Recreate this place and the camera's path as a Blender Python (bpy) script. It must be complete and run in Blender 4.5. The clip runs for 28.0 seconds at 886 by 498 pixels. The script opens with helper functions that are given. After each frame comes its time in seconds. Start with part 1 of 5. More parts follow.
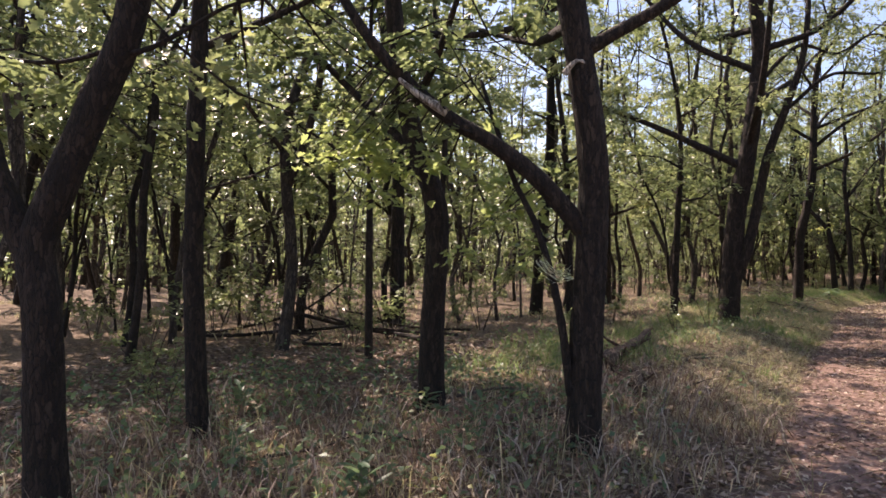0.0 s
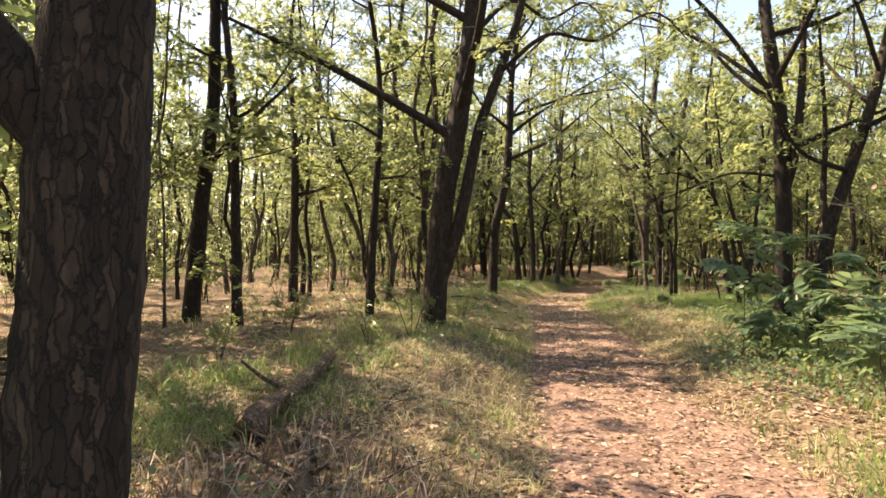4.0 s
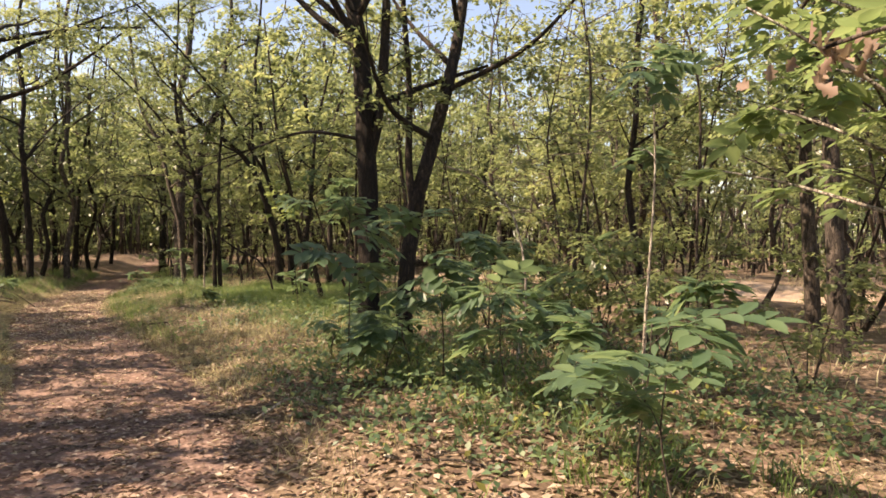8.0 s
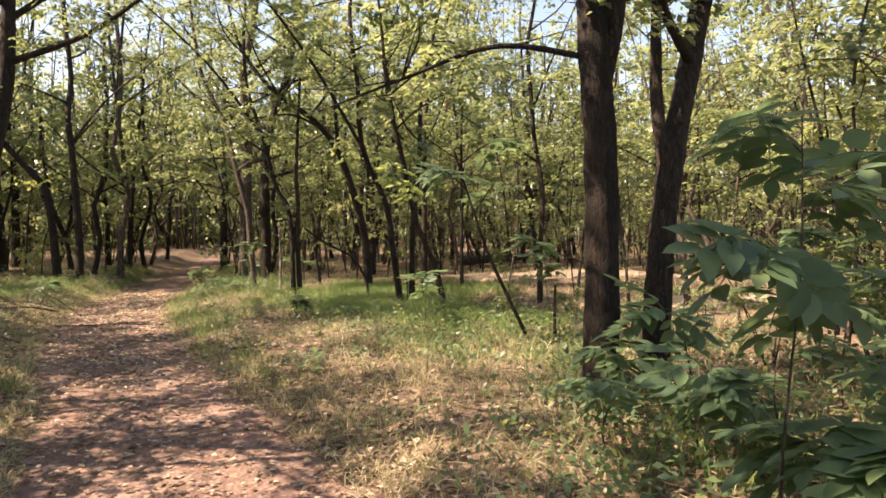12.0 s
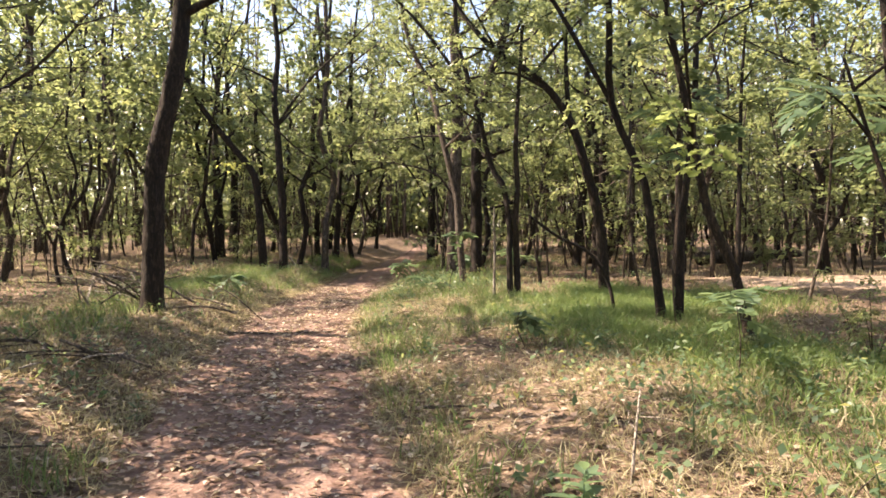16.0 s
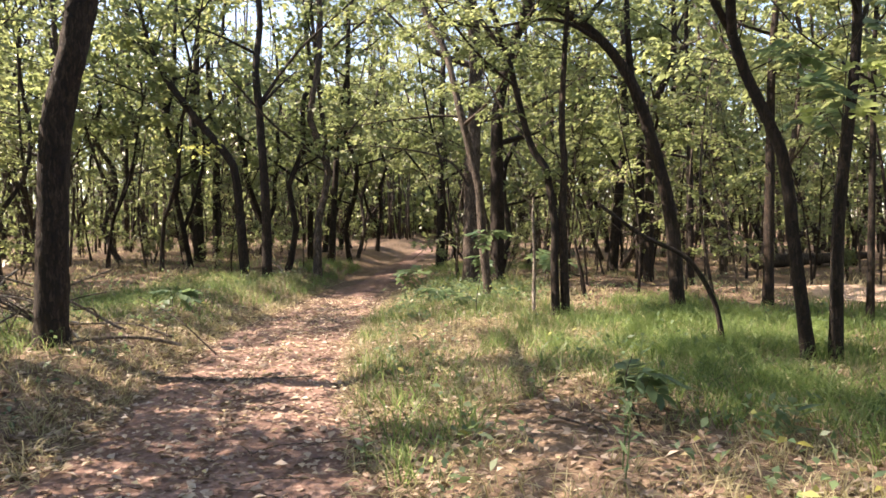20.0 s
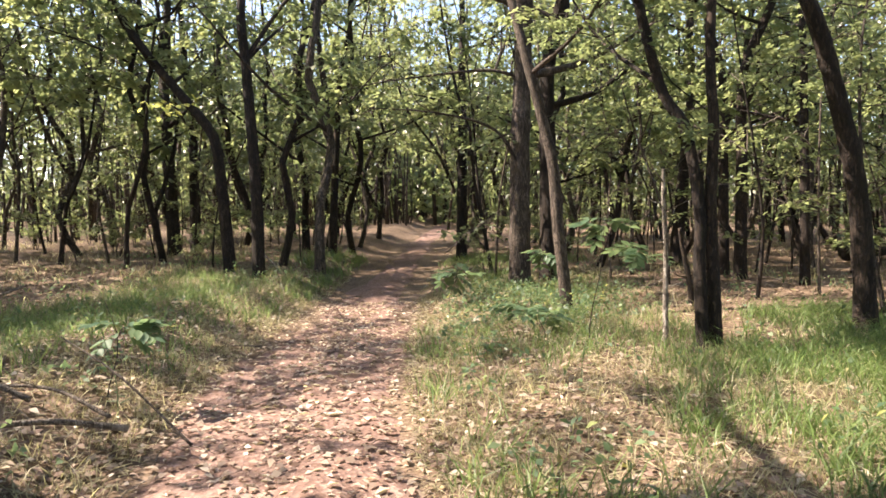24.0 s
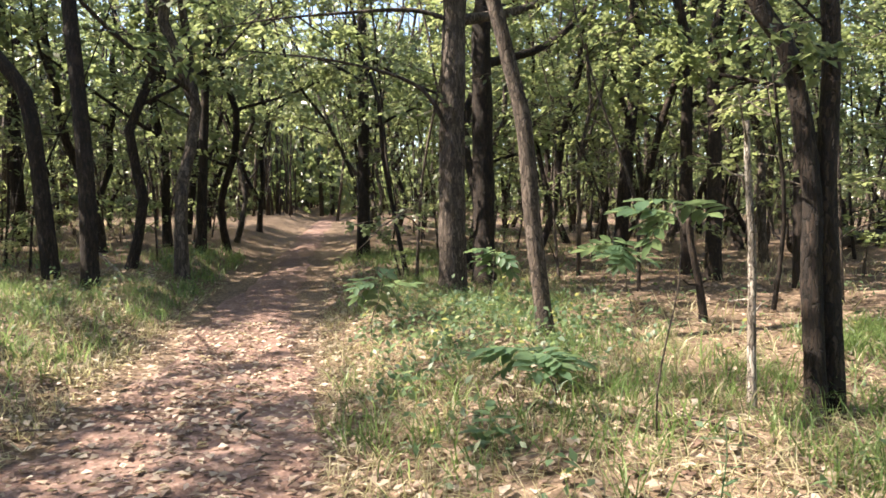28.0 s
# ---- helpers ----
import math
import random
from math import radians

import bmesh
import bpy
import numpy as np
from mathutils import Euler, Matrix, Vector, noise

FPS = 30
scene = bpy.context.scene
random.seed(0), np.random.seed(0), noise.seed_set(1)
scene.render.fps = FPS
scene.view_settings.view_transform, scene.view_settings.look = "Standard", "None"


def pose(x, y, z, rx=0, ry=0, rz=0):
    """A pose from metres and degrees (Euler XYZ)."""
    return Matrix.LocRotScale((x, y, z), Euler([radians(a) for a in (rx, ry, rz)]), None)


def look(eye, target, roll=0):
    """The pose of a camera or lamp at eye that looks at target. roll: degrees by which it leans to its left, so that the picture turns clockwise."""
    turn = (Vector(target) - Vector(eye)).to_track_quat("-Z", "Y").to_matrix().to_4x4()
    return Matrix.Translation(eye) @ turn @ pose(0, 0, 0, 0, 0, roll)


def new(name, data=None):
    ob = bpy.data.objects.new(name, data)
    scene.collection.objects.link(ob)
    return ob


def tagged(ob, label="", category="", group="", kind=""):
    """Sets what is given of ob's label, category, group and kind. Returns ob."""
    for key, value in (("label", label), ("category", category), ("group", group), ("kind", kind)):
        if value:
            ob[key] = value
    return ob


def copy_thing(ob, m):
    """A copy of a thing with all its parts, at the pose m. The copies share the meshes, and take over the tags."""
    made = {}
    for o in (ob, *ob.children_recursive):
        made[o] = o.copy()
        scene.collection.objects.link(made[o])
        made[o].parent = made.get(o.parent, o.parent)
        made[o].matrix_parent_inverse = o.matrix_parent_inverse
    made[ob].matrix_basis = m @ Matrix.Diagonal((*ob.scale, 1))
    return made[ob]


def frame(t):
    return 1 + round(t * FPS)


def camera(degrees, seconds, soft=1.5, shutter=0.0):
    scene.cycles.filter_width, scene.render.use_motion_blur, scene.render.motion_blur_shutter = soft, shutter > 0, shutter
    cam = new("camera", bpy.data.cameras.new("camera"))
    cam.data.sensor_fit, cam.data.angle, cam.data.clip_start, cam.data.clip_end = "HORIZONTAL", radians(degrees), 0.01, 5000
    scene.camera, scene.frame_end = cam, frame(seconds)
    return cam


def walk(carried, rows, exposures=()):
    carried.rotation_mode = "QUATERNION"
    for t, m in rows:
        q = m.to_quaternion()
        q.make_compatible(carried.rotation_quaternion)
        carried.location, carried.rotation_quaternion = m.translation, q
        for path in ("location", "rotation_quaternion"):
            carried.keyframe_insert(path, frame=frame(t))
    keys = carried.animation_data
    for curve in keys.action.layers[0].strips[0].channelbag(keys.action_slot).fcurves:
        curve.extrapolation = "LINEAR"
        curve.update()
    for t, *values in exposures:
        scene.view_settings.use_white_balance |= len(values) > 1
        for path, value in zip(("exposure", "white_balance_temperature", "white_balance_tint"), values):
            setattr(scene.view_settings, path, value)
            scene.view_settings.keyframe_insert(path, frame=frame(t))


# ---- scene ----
cam = camera(65.75, 28.0, soft=1.65)
PATH = [
    (0, (0.000, 0.000, 1.483), (-0.000, 1.999, 1.531), 0.25),
    (0.5, (0.155, 0.311, 1.461), (0.292, 2.306, 1.507), 0.15),
    (1, (0.243, 0.780, 1.560), (0.513, 2.761, 1.598), 0.08),
    (1.5, (0.368, 1.214, 1.538), (0.669, 3.191, 1.576), 0.10),
    (2, (0.419, 1.780, 1.478), (0.743, 3.754, 1.512), 0.37),
    (2.5, (0.521, 2.349, 1.481), (0.896, 4.313, 1.508), 0.31),
    (3, (0.763, 2.843, 1.478), (1.193, 4.796, 1.507), 0.27),
    (3.5, (0.977, 3.334, 1.484), (1.515, 5.260, 1.509), 0.55),
    (4, (1.257, 3.694, 1.492), (2.091, 5.512, 1.518), 0.69),
    (4.5, (1.566, 4.055, 1.509), (2.738, 5.676, 1.532), 0.78),
    (6.5, (2.722, 5.617, 1.471), (4.441, 6.639, 1.470), -0.16),
    (7, (3.074, 6.021, 1.496), (4.813, 7.010, 1.487), -0.33),
    (7.5, (3.385, 6.439, 1.471), (5.137, 7.405, 1.458), -0.39),
    (8, (3.685, 6.812, 1.513), (5.458, 7.737, 1.500), -0.42),
    (8.5, (3.971, 7.172, 1.545), (5.756, 8.072, 1.518), -0.59),
    (9, (4.216, 7.597, 1.531), (6.011, 8.477, 1.502), -0.40),
    (9.5, (4.471, 8.028, 1.529), (6.272, 8.897, 1.503), -0.20),
    (10, (4.785, 8.493, 1.513), (6.584, 9.365, 1.481), -0.24),
    (10.5, (5.162, 9.003, 1.519), (6.955, 9.887, 1.486), -0.26),
    (11, (5.569, 9.471, 1.494), (7.356, 10.370, 1.460), -0.50),
    (11.5, (5.851, 9.960, 1.503), (7.596, 10.937, 1.472), -0.55),
    (12, (6.172, 10.438, 1.494), (7.882, 11.475, 1.462), -0.79),
    (12.5, (6.552, 10.969, 1.455), (8.189, 12.118, 1.419), -0.80),
    (14.5, (7.867, 12.018, 1.637), (9.482, 13.196, 1.583), 0.02),
    (15, (8.166, 12.329, 1.601), (9.757, 13.539, 1.546), 0.21),
    (15.5, (8.495, 12.745, 1.561), (10.002, 14.059, 1.504), 0.15),
    (16, (8.809, 13.238, 1.512), (10.139, 14.731, 1.456), -0.13),
    (16.5, (9.079, 13.759, 1.524), (10.355, 15.298, 1.469), -0.16),
    (17, (9.402, 14.123, 1.516), (10.657, 15.680, 1.463), -0.29),
    (17.5, (9.673, 14.511, 1.479), (10.926, 16.069, 1.421), -0.25),
    (18, (9.962, 14.919, 1.462), (11.229, 16.465, 1.406), -0.25),
    (18.5, (10.185, 15.226, 1.455), (11.465, 16.762, 1.402), -0.22),
    (19, (10.401, 15.550, 1.418), (11.698, 17.071, 1.372), -0.25),
    (19.5, (10.597, 15.763, 1.422), (11.915, 17.267, 1.373), -0.32),
    (20, (10.789, 15.975, 1.448), (12.117, 17.470, 1.397), -0.36),
    (20.5, (10.953, 16.339, 1.447), (12.286, 17.829, 1.396), -0.29),
    (21, (11.127, 16.715, 1.443), (12.458, 18.206, 1.389), -0.24),
    (21.5, (11.343, 17.170, 1.433), (12.663, 18.671, 1.367), -0.12),
    (23.5, (12.050, 18.984, 1.535), (13.397, 20.460, 1.439), -0.52),
    (24, (12.287, 19.320, 1.525), (13.652, 20.779, 1.424), -0.69),
    (24.5, (12.506, 19.685, 1.505), (13.917, 21.099, 1.404), -0.50),
    (25, (12.667, 19.935, 1.505), (14.144, 21.281, 1.408), -0.34),
    (25.5, (12.902, 20.230, 1.502), (14.388, 21.564, 1.392), -0.53),
    (26, (13.077, 20.630, 1.484), (14.565, 21.962, 1.369), -0.41),
    (26.5, (13.293, 20.954, 1.473), (14.781, 22.286, 1.359), -0.48),
    (27, (13.594, 21.302, 1.467), (15.086, 22.628, 1.343), -0.60),
    (27.5, (13.880, 21.693, 1.460), (15.390, 22.998, 1.332), -0.55),
    (28, (14.180, 21.890, 1.450), (15.772, 23.093, 1.321), -0.51)
]
walk(cam, [(t, look(eye, target, roll)) for t, eye, target, roll in PATH],
     exposures=[(0.0, 1.08, 6800, 27), (1.5, 1.76, 7800, 22), (4.0, 1.70, 8350, 17), (7.0, 1.30, 8150, 21), (12.0, 1.60, 7950, 22), (15.0, 1.81, 7500, 22), (24.0, 1.87, 6800, 19), (28.0, 1.92, 6550, 15)])

# ---- world and sun ----
SUN_ELEV, SUN_AZ = 51.0, 128.0       # degrees; azimuth counted from +x towards +y of where the sun stands
world = bpy.data.worlds.new("sky")
scene.world = world
world.use_nodes = True
wn = world.node_tree.nodes
sky = wn.new("ShaderNodeTexSky")
sky.sky_type, sky.sun_disc = "NISHITA", False
sky.sun_elevation, sky.sun_rotation = radians(SUN_ELEV), radians(90 - SUN_AZ)
world.node_tree.links.new(sky.outputs[0], wn["Background"].inputs[0])
wn["Background"].inputs[1].default_value = 0.118
sun_data = bpy.data.lights.new("sun", "SUN")
sun_data.energy, sun_data.angle, sun_data.color = 5.0, radians(0.55), (1.0, 0.90, 0.74)
sun = new("sun", sun_data)
sd = Vector((math.cos(radians(SUN_ELEV)) * math.cos(radians(SUN_AZ)), math.cos(radians(SUN_ELEV)) * math.sin(radians(SUN_AZ)), math.sin(radians(SUN_ELEV))))
sun.matrix_world = look(sd * 80, (0, 0, 0))


# ---- materials ----
def nodes_of(name):
    m = bpy.data.materials.new(name)
    m.use_nodes = True
    nt = m.node_tree
    return m, nt, nt.nodes["Principled BSDF"], nt.nodes["Material Output"]


def ramp(nt, stops, interp="LINEAR"):
    r = nt.nodes.new("ShaderNodeValToRGB")
    r.color_ramp.interpolation = interp
    el = r.color_ramp.elements
    while len(el) < len(stops):
        el.new(0.5)
    for e, (p, c) in zip(el, stops):
        e.position, e.color = p, (*c, 1)
    return r


def noise_tex(nt, scale, detail=4, rough=0.55, coord=None, stretch=None):
    n = nt.nodes.new("ShaderNodeTexNoise")
    n.inputs["Scale"].default_value, n.inputs["Detail"].default_value, n.inputs["Roughness"].default_value = scale, detail, rough
    if coord is not None:
        if stretch:
            mp = nt.nodes.new("ShaderNodeMapping")
            mp.inputs["Scale"].default_value = stretch
            nt.links.new(coord, mp.inputs[0])
            coord = mp.outputs[0]
        nt.links.new(coord, n.inputs[0])
    return n


def mixc(nt, a, b, fac, kind="MIX"):
    x = nt.nodes.new("ShaderNodeMix")
    x.data_type, x.blend_type = "RGBA", kind
    for sock, v in ((x.inputs[0], fac), (x.inputs[6], a), (x.inputs[7], b)):
        if isinstance(v, (int, float)):
            sock.default_value = v
        elif isinstance(v, tuple):
            sock.default_value = (*v, 1)
        else:
            nt.links.new(v, sock)
    return x.outputs[2]


def bump(nt, bsdf, height, strength, dist):
    b = nt.nodes.new("ShaderNodeBump")
    b.inputs["Strength"].default_value, b.inputs["Distance"].default_value = strength, dist
    nt.links.new(height, b.inputs["Height"])
    nt.links.new(b.outputs[0], bsdf.inputs["Normal"])


def bark_material(name, dark, mid, light, plates=9.0):
    m, nt, bs, out = nodes_of(name)
    tc = nt.nodes.new("ShaderNodeTexCoord").outputs["Object"]
    fine = noise_tex(nt, 42, 6, 0.7, tc, (1, 1, 0.3))
    mp = nt.nodes.new("ShaderNodeMapping")
    mp.inputs["Scale"].default_value = (3.3, 3.3, 0.62)
    warp = mixc(nt, tc, noise_tex(nt, 11, 4, 0.65, tc).outputs["Color"], 0.06, "ADD")
    nt.links.new(warp, mp.inputs[0])
    vor, plate = nt.nodes.new("ShaderNodeTexVoronoi"), nt.nodes.new("ShaderNodeTexVoronoi")
    vor.feature = "DISTANCE_TO_EDGE"
    for v in (vor, plate):
        v.inputs["Scale"].default_value = plates
        nt.links.new(mp.outputs[0], v.inputs["Vector"])
    crack = ramp(nt, [(0.0, (0, 0, 0)), (0.11, (1, 1, 1))])
    nt.links.new(vor.outputs["Distance"], crack.inputs[0])
    pick = nt.nodes.new("ShaderNodeSeparateColor")
    nt.links.new(plate.outputs["Color"], pick.inputs[0])
    tone = ramp(nt, [(0.28, dark), (0.50, mid), (0.74, light)])
    nt.links.new(mixc(nt, fine.outputs["Fac"], pick.outputs[0], 0.33), tone.inputs[0])
    big = noise_tex(nt, 2.6, 3, 0.6, tc)
    lich = ramp(nt, [(0.60, (0, 0, 0)), (0.78, (0.7, 0.7, 0.7))])
    nt.links.new(big.outputs["Fac"], lich.inputs[0])
    col = mixc(nt, tuple(c * 0.45 for c in dark), tone.outputs[0], crack.outputs[0])
    col = mixc(nt, col, tuple(min(1, c * 1.25) for c in light), lich.outputs[0], "MIX")
    info = nt.nodes.new("ShaderNodeObjectInfo")
    hs = nt.nodes.new("ShaderNodeHueSaturation")
    mr = nt.nodes.new("ShaderNodeMapRange")
    mr.inputs["To Min"].default_value, mr.inputs["To Max"].default_value = 0.75, 1.3
    nt.links.new(info.outputs["Random"], mr.inputs[0])
    nt.links.new(mr.outputs[0], hs.inputs["Value"])
    nt.links.new(col, hs.inputs["Color"])
    nt.links.new(hs.outputs[0], bs.inputs["Base Color"])
    bs.inputs["Roughness"].default_value = 0.9
    hgt = mixc(nt, crack.outputs[0], fine.outputs["Fac"], 0.4)
    bump(nt, bs, hgt, 0.8, 0.02)
    return m


BARK = bark_material("dark_oak_bark", (0.009, 0.0056, 0.0038), (0.024, 0.0150, 0.0098), (0.064, 0.043, 0.030), 13.0)
BARK_GREY = bark_material("grey_bark", (0.030, 0.022, 0.017), (0.075, 0.056, 0.043), (0.17, 0.135, 0.108), 12.0)
BARK_PALE = bark_material("pale_dead_wood", (0.14, 0.112, 0.088), (0.36, 0.31, 0.26), (0.60, 0.55, 0.48), 11.0)


def leaf_material(name, stops, translucent=0.5, rough=0.45, patch=0.0, gloss=0.4):
    """Leaves that vary one by one, from plant to plant, and (patch) from one spray to the next."""
    m, nt, bs, out = nodes_of(name)
    geo = nt.nodes.new("ShaderNodeNewGeometry")
    info = nt.nodes.new("ShaderNodeObjectInfo")
    add = nt.nodes.new("ShaderNodeMath")
    add.operation = "MULTIPLY_ADD"
    add.inputs[1].default_value = 0.22
    nt.links.new(info.outputs["Random"], add.inputs[0])
    sc = nt.nodes.new("ShaderNodeMath")
    sc.operation = "MULTIPLY"
    sc.inputs[1].default_value = 0.78 - patch
    nt.links.new(geo.outputs["Random Per Island"], sc.inputs[0])
    base = sc.outputs[0]
    if patch:
        cloud = noise_tex(nt, 0.8, 2, 0.5, nt.nodes.new("ShaderNodeTexCoord").outputs["Object"])
        wide = nt.nodes.new("ShaderNodeMapRange")
        wide.inputs["From Min"].default_value, wide.inputs["From Max"].default_value = 0.34, 0.66
        wide.inputs["To Max"].default_value = patch
        nt.links.new(cloud.outputs["Fac"], wide.inputs[0])
        both = nt.nodes.new("ShaderNodeMath")
        nt.links.new(base, both.inputs[0])
        nt.links.new(wide.outputs[0], both.inputs[1])
        base = both.outputs[0]
    nt.links.new(base, add.inputs[2])
    r = ramp(nt, stops)
    nt.links.new(add.outputs[0], r.inputs[0])
    nt.links.new(r.outputs[0], bs.inputs["Base Color"])
    bs.inputs["Roughness"].default_value = rough
    bs.inputs["Specular IOR Level"].default_value = gloss
    tr = nt.nodes.new("ShaderNodeBsdfTranslucent")
    tcol = mixc(nt, r.outputs[0], (0.97, 1.0, 0.50), 1.0, "MULTIPLY")
    br = nt.nodes.new("ShaderNodeHueSaturation")
    br.inputs["Value"].default_value, br.inputs["Saturation"].default_value = 2.65, 0.74
    nt.links.new(tcol, br.inputs["Color"])
    nt.links.new(br.outputs[0], tr.inputs[0])
    mix = nt.nodes.new("ShaderNodeMixShader")
    mix.inputs[0].default_value = translucent
    nt.links.new(bs.outputs[0], mix.inputs[1])
    nt.links.new(tr.outputs[0], mix.inputs[2])
    nt.links.new(mix.outputs[0], out.inputs[0])
    return m


LEAF = leaf_material("oak_leaf", [(0.0, (0.056, 0.086, 0.038)), (0.32, (0.098, 0.130, 0.056)), (0.62, (0.150, 0.178, 0.080)), (0.90, (0.225, 0.232, 0.100)), (1.0, (0.27, 0.19, 0.09))], 0.5, 0.33, 0.40, 0.55)
LEAF_BIG = leaf_material("sapling_leaf", [(0.0, (0.052, 0.100, 0.055)), (0.6, (0.088, 0.148, 0.080)), (0.90, (0.140, 0.200, 0.092)), (1.0, (0.36, 0.31, 0.06))], 0.36, 0.44, 0.0, 0.42)
GRASS_DRY = leaf_material("dry_grass", [(0.0, (0.085, 0.075, 0.040)), (0.35, (0.205, 0.185, 0.112)), (0.75, (0.36, 0.325, 0.218)), (1.0, (0.60, 0.55, 0.40))], 0.3, 0.6, 0.18)
GRASS_GREEN = leaf_material("green_grass", [(0.0, (0.032, 0.066, 0.016)), (0.40, (0.082, 0.140, 0.036)), (0.8, (0.170, 0.240, 0.075)), (1.0, (0.44, 0.42, 0.21))], 0.4, 0.45, 0.22)
LITTER = leaf_material("fallen_leaf", [(0.0, (0.060, 0.036, 0.027)), (0.4, (0.165, 0.106, 0.080)), (0.75, (0.34, 0.250, 0.195)), (0.95, (0.54, 0.46, 0.38)), (1.0, (0.55, 0.44, 0.12))], 0.12, 0.75)
BLEACHED = leaf_material("bleached_leaf", [(0.0, (0.20, 0.145, 0.11)), (0.5, (0.35, 0.28, 0.22)), (0.9, (0.56, 0.49, 0.41)), (1.0, (0.58, 0.48, 0.14))], 0.15, 0.6)
# oak leaf brightened in its colour to look sunlit on the low sprays
LEAF_LIT = leaf_material("sunlit_oak_leaf", [(0.0, (0.14, 0.185, 0.05)), (0.7, (0.22, 0.265, 0.07)), (1.0, (0.30, 0.32, 0.085))], 0.5, 0.36)
# sapling_leaf again, with sunlight put into a lighter, yellower colour
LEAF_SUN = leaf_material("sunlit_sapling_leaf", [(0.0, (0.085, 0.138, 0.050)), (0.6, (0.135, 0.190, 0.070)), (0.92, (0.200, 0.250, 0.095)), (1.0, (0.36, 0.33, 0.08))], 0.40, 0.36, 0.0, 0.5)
YELLOW = leaf_material("bright_leaf", [(0.0, (0.20, 0.24, 0.03)), (1.0, (0.42, 0.40, 0.05))], 0.5, 0.4)
WEB = leaf_material("web_silk", [(0.0, (0.6, 0.6, 0.58)), (1.0, (0.82, 0.82, 0.8))], 0.4, 0.5)
TWIG = bark_material("dry_twig", (0.07, 0.052, 0.040), (0.15, 0.12, 0.095), (0.30, 0.26, 0.21), 20.0)


def soil_material(name, a, b, c, speck, scale=1.0):
    m, nt, bs, out = nodes_of(name)
    tc = nt.nodes.new("ShaderNodeTexCoord").outputs["Object"]
    big = noise_tex(nt, 0.55 * scale, 4, 0.6, tc)
    mid = noise_tex(nt, 4.5 * scale, 5, 0.65, tc)
    r = ramp(nt, [(0.30, a), (0.52, b), (0.72, c)])
    mx = nt.nodes.new("ShaderNodeMath")
    mx.operation = "MULTIPLY_ADD"
    mx.inputs[1].default_value, mx.inputs[2].default_value = 0.55, 0.0
    nt.links.new(big.outputs["Fac"], mx.inputs[0])
    m2 = nt.nodes.new("ShaderNodeMath")
    m2.operation = "MULTIPLY_ADD"
    m2.inputs[1].default_value = 0.45
    nt.links.new(mid.outputs["Fac"], m2.inputs[0])
    nt.links.new(mx.outputs[0], m2.inputs[2])
    nt.links.new(m2.outputs[0], r.inputs[0])
    vor = nt.nodes.new("ShaderNodeTexVoronoi")
    vor.inputs["Scale"].default_value = 30
    nt.links.new(tc, vor.inputs["Vector"])
    sp = nt.nodes.new("ShaderNodeSeparateColor")
    nt.links.new(vor.outputs["Color"], sp.inputs[0])
    fl = ramp(nt, [(0.62, (0, 0, 0)), (0.70, (1, 1, 1))])
    nt.links.new(sp.outputs[0], fl.inputs[0])
    fleck = mixc(nt, tuple(s * 0.35 for s in speck), speck, sp.outputs[1])
    amount = nt.nodes.new("ShaderNodeMath")
    amount.operation = "MULTIPLY"
    amount.inputs[1].default_value = 0.75
    nt.links.new(fl.outputs[0], amount.inputs[0])
    nt.links.new(mixc(nt, r.outputs[0], fleck, amount.outputs[0]), bs.inputs["Base Color"])
    bs.inputs["Roughness"].default_value = 0.95
    bs.inputs["Specular IOR Level"].default_value = 0.2
    bump(nt, bs, mixc(nt, vor.outputs["Distance"], mid.outputs["Fac"], 0.5), 0.7, 0.03)
    return m


SOIL = soil_material("forest_floor", (0.055, 0.036, 0.025), (0.128, 0.090, 0.062), (0.26, 0.192, 0.138), (0.36, 0.262, 0.19))
TRAIL = soil_material("trail_earth", (0.082, 0.050, 0.040), (0.188, 0.119, 0.096), (0.38, 0.262, 0.218), (0.36, 0.250, 0.205), 1.6)
SAND = soil_material("pale_sand", (0.27, 0.19, 0.14), (0.40, 0.30, 0.23), (0.52, 0.41, 0.32), (0.33, 0.24, 0.18))


# ---- mesh helpers ----
def np_mesh(name, V, F, mat, smooth=False):
    """A mesh from arrays: V (n, 3), F a list of arrays of polygons (each of one size)."""
    me = bpy.data.meshes.new(name)
    V = np.asarray(V, dtype=np.float32)
    F = [np.asarray(f, dtype=np.int32) for f in F if len(f)]
    me.vertices.add(len(V))
    me.vertices.foreach_set("co", V.ravel())
    loops = np.concatenate([f.ravel() for f in F])
    sizes = np.concatenate([np.full(len(f), f.shape[1], np.int32) for f in F])
    me.loops.add(len(loops))
    me.loops.foreach_set("vertex_index", loops)
    me.polygons.add(len(sizes))
    me.polygons.foreach_set("loop_start", np.concatenate([[0], np.cumsum(sizes)[:-1]]).astype(np.int32))
    if smooth:
        me.polygons.foreach_set("use_smooth", np.ones(len(sizes), bool))
    me.materials.append(mat)
    me.update(calc_edges=True)
    return me


def joined(pieces):
    """Arrays (V, [F...]) put together."""
    Vs, Fs, n = [], [], 0
    for V, F in pieces:
        Vs.append(V)
        Fs += [np.asarray(f) + n for f in F]
        n += len(V)
    return np.concatenate(Vs), Fs


def child(name, data, parent, label="", at=None):
    ob = new(name, data)
    ob.parent = parent
    if at is not None:
        ob.matrix_basis = at
    if label:
        tagged(ob, label)
    return ob


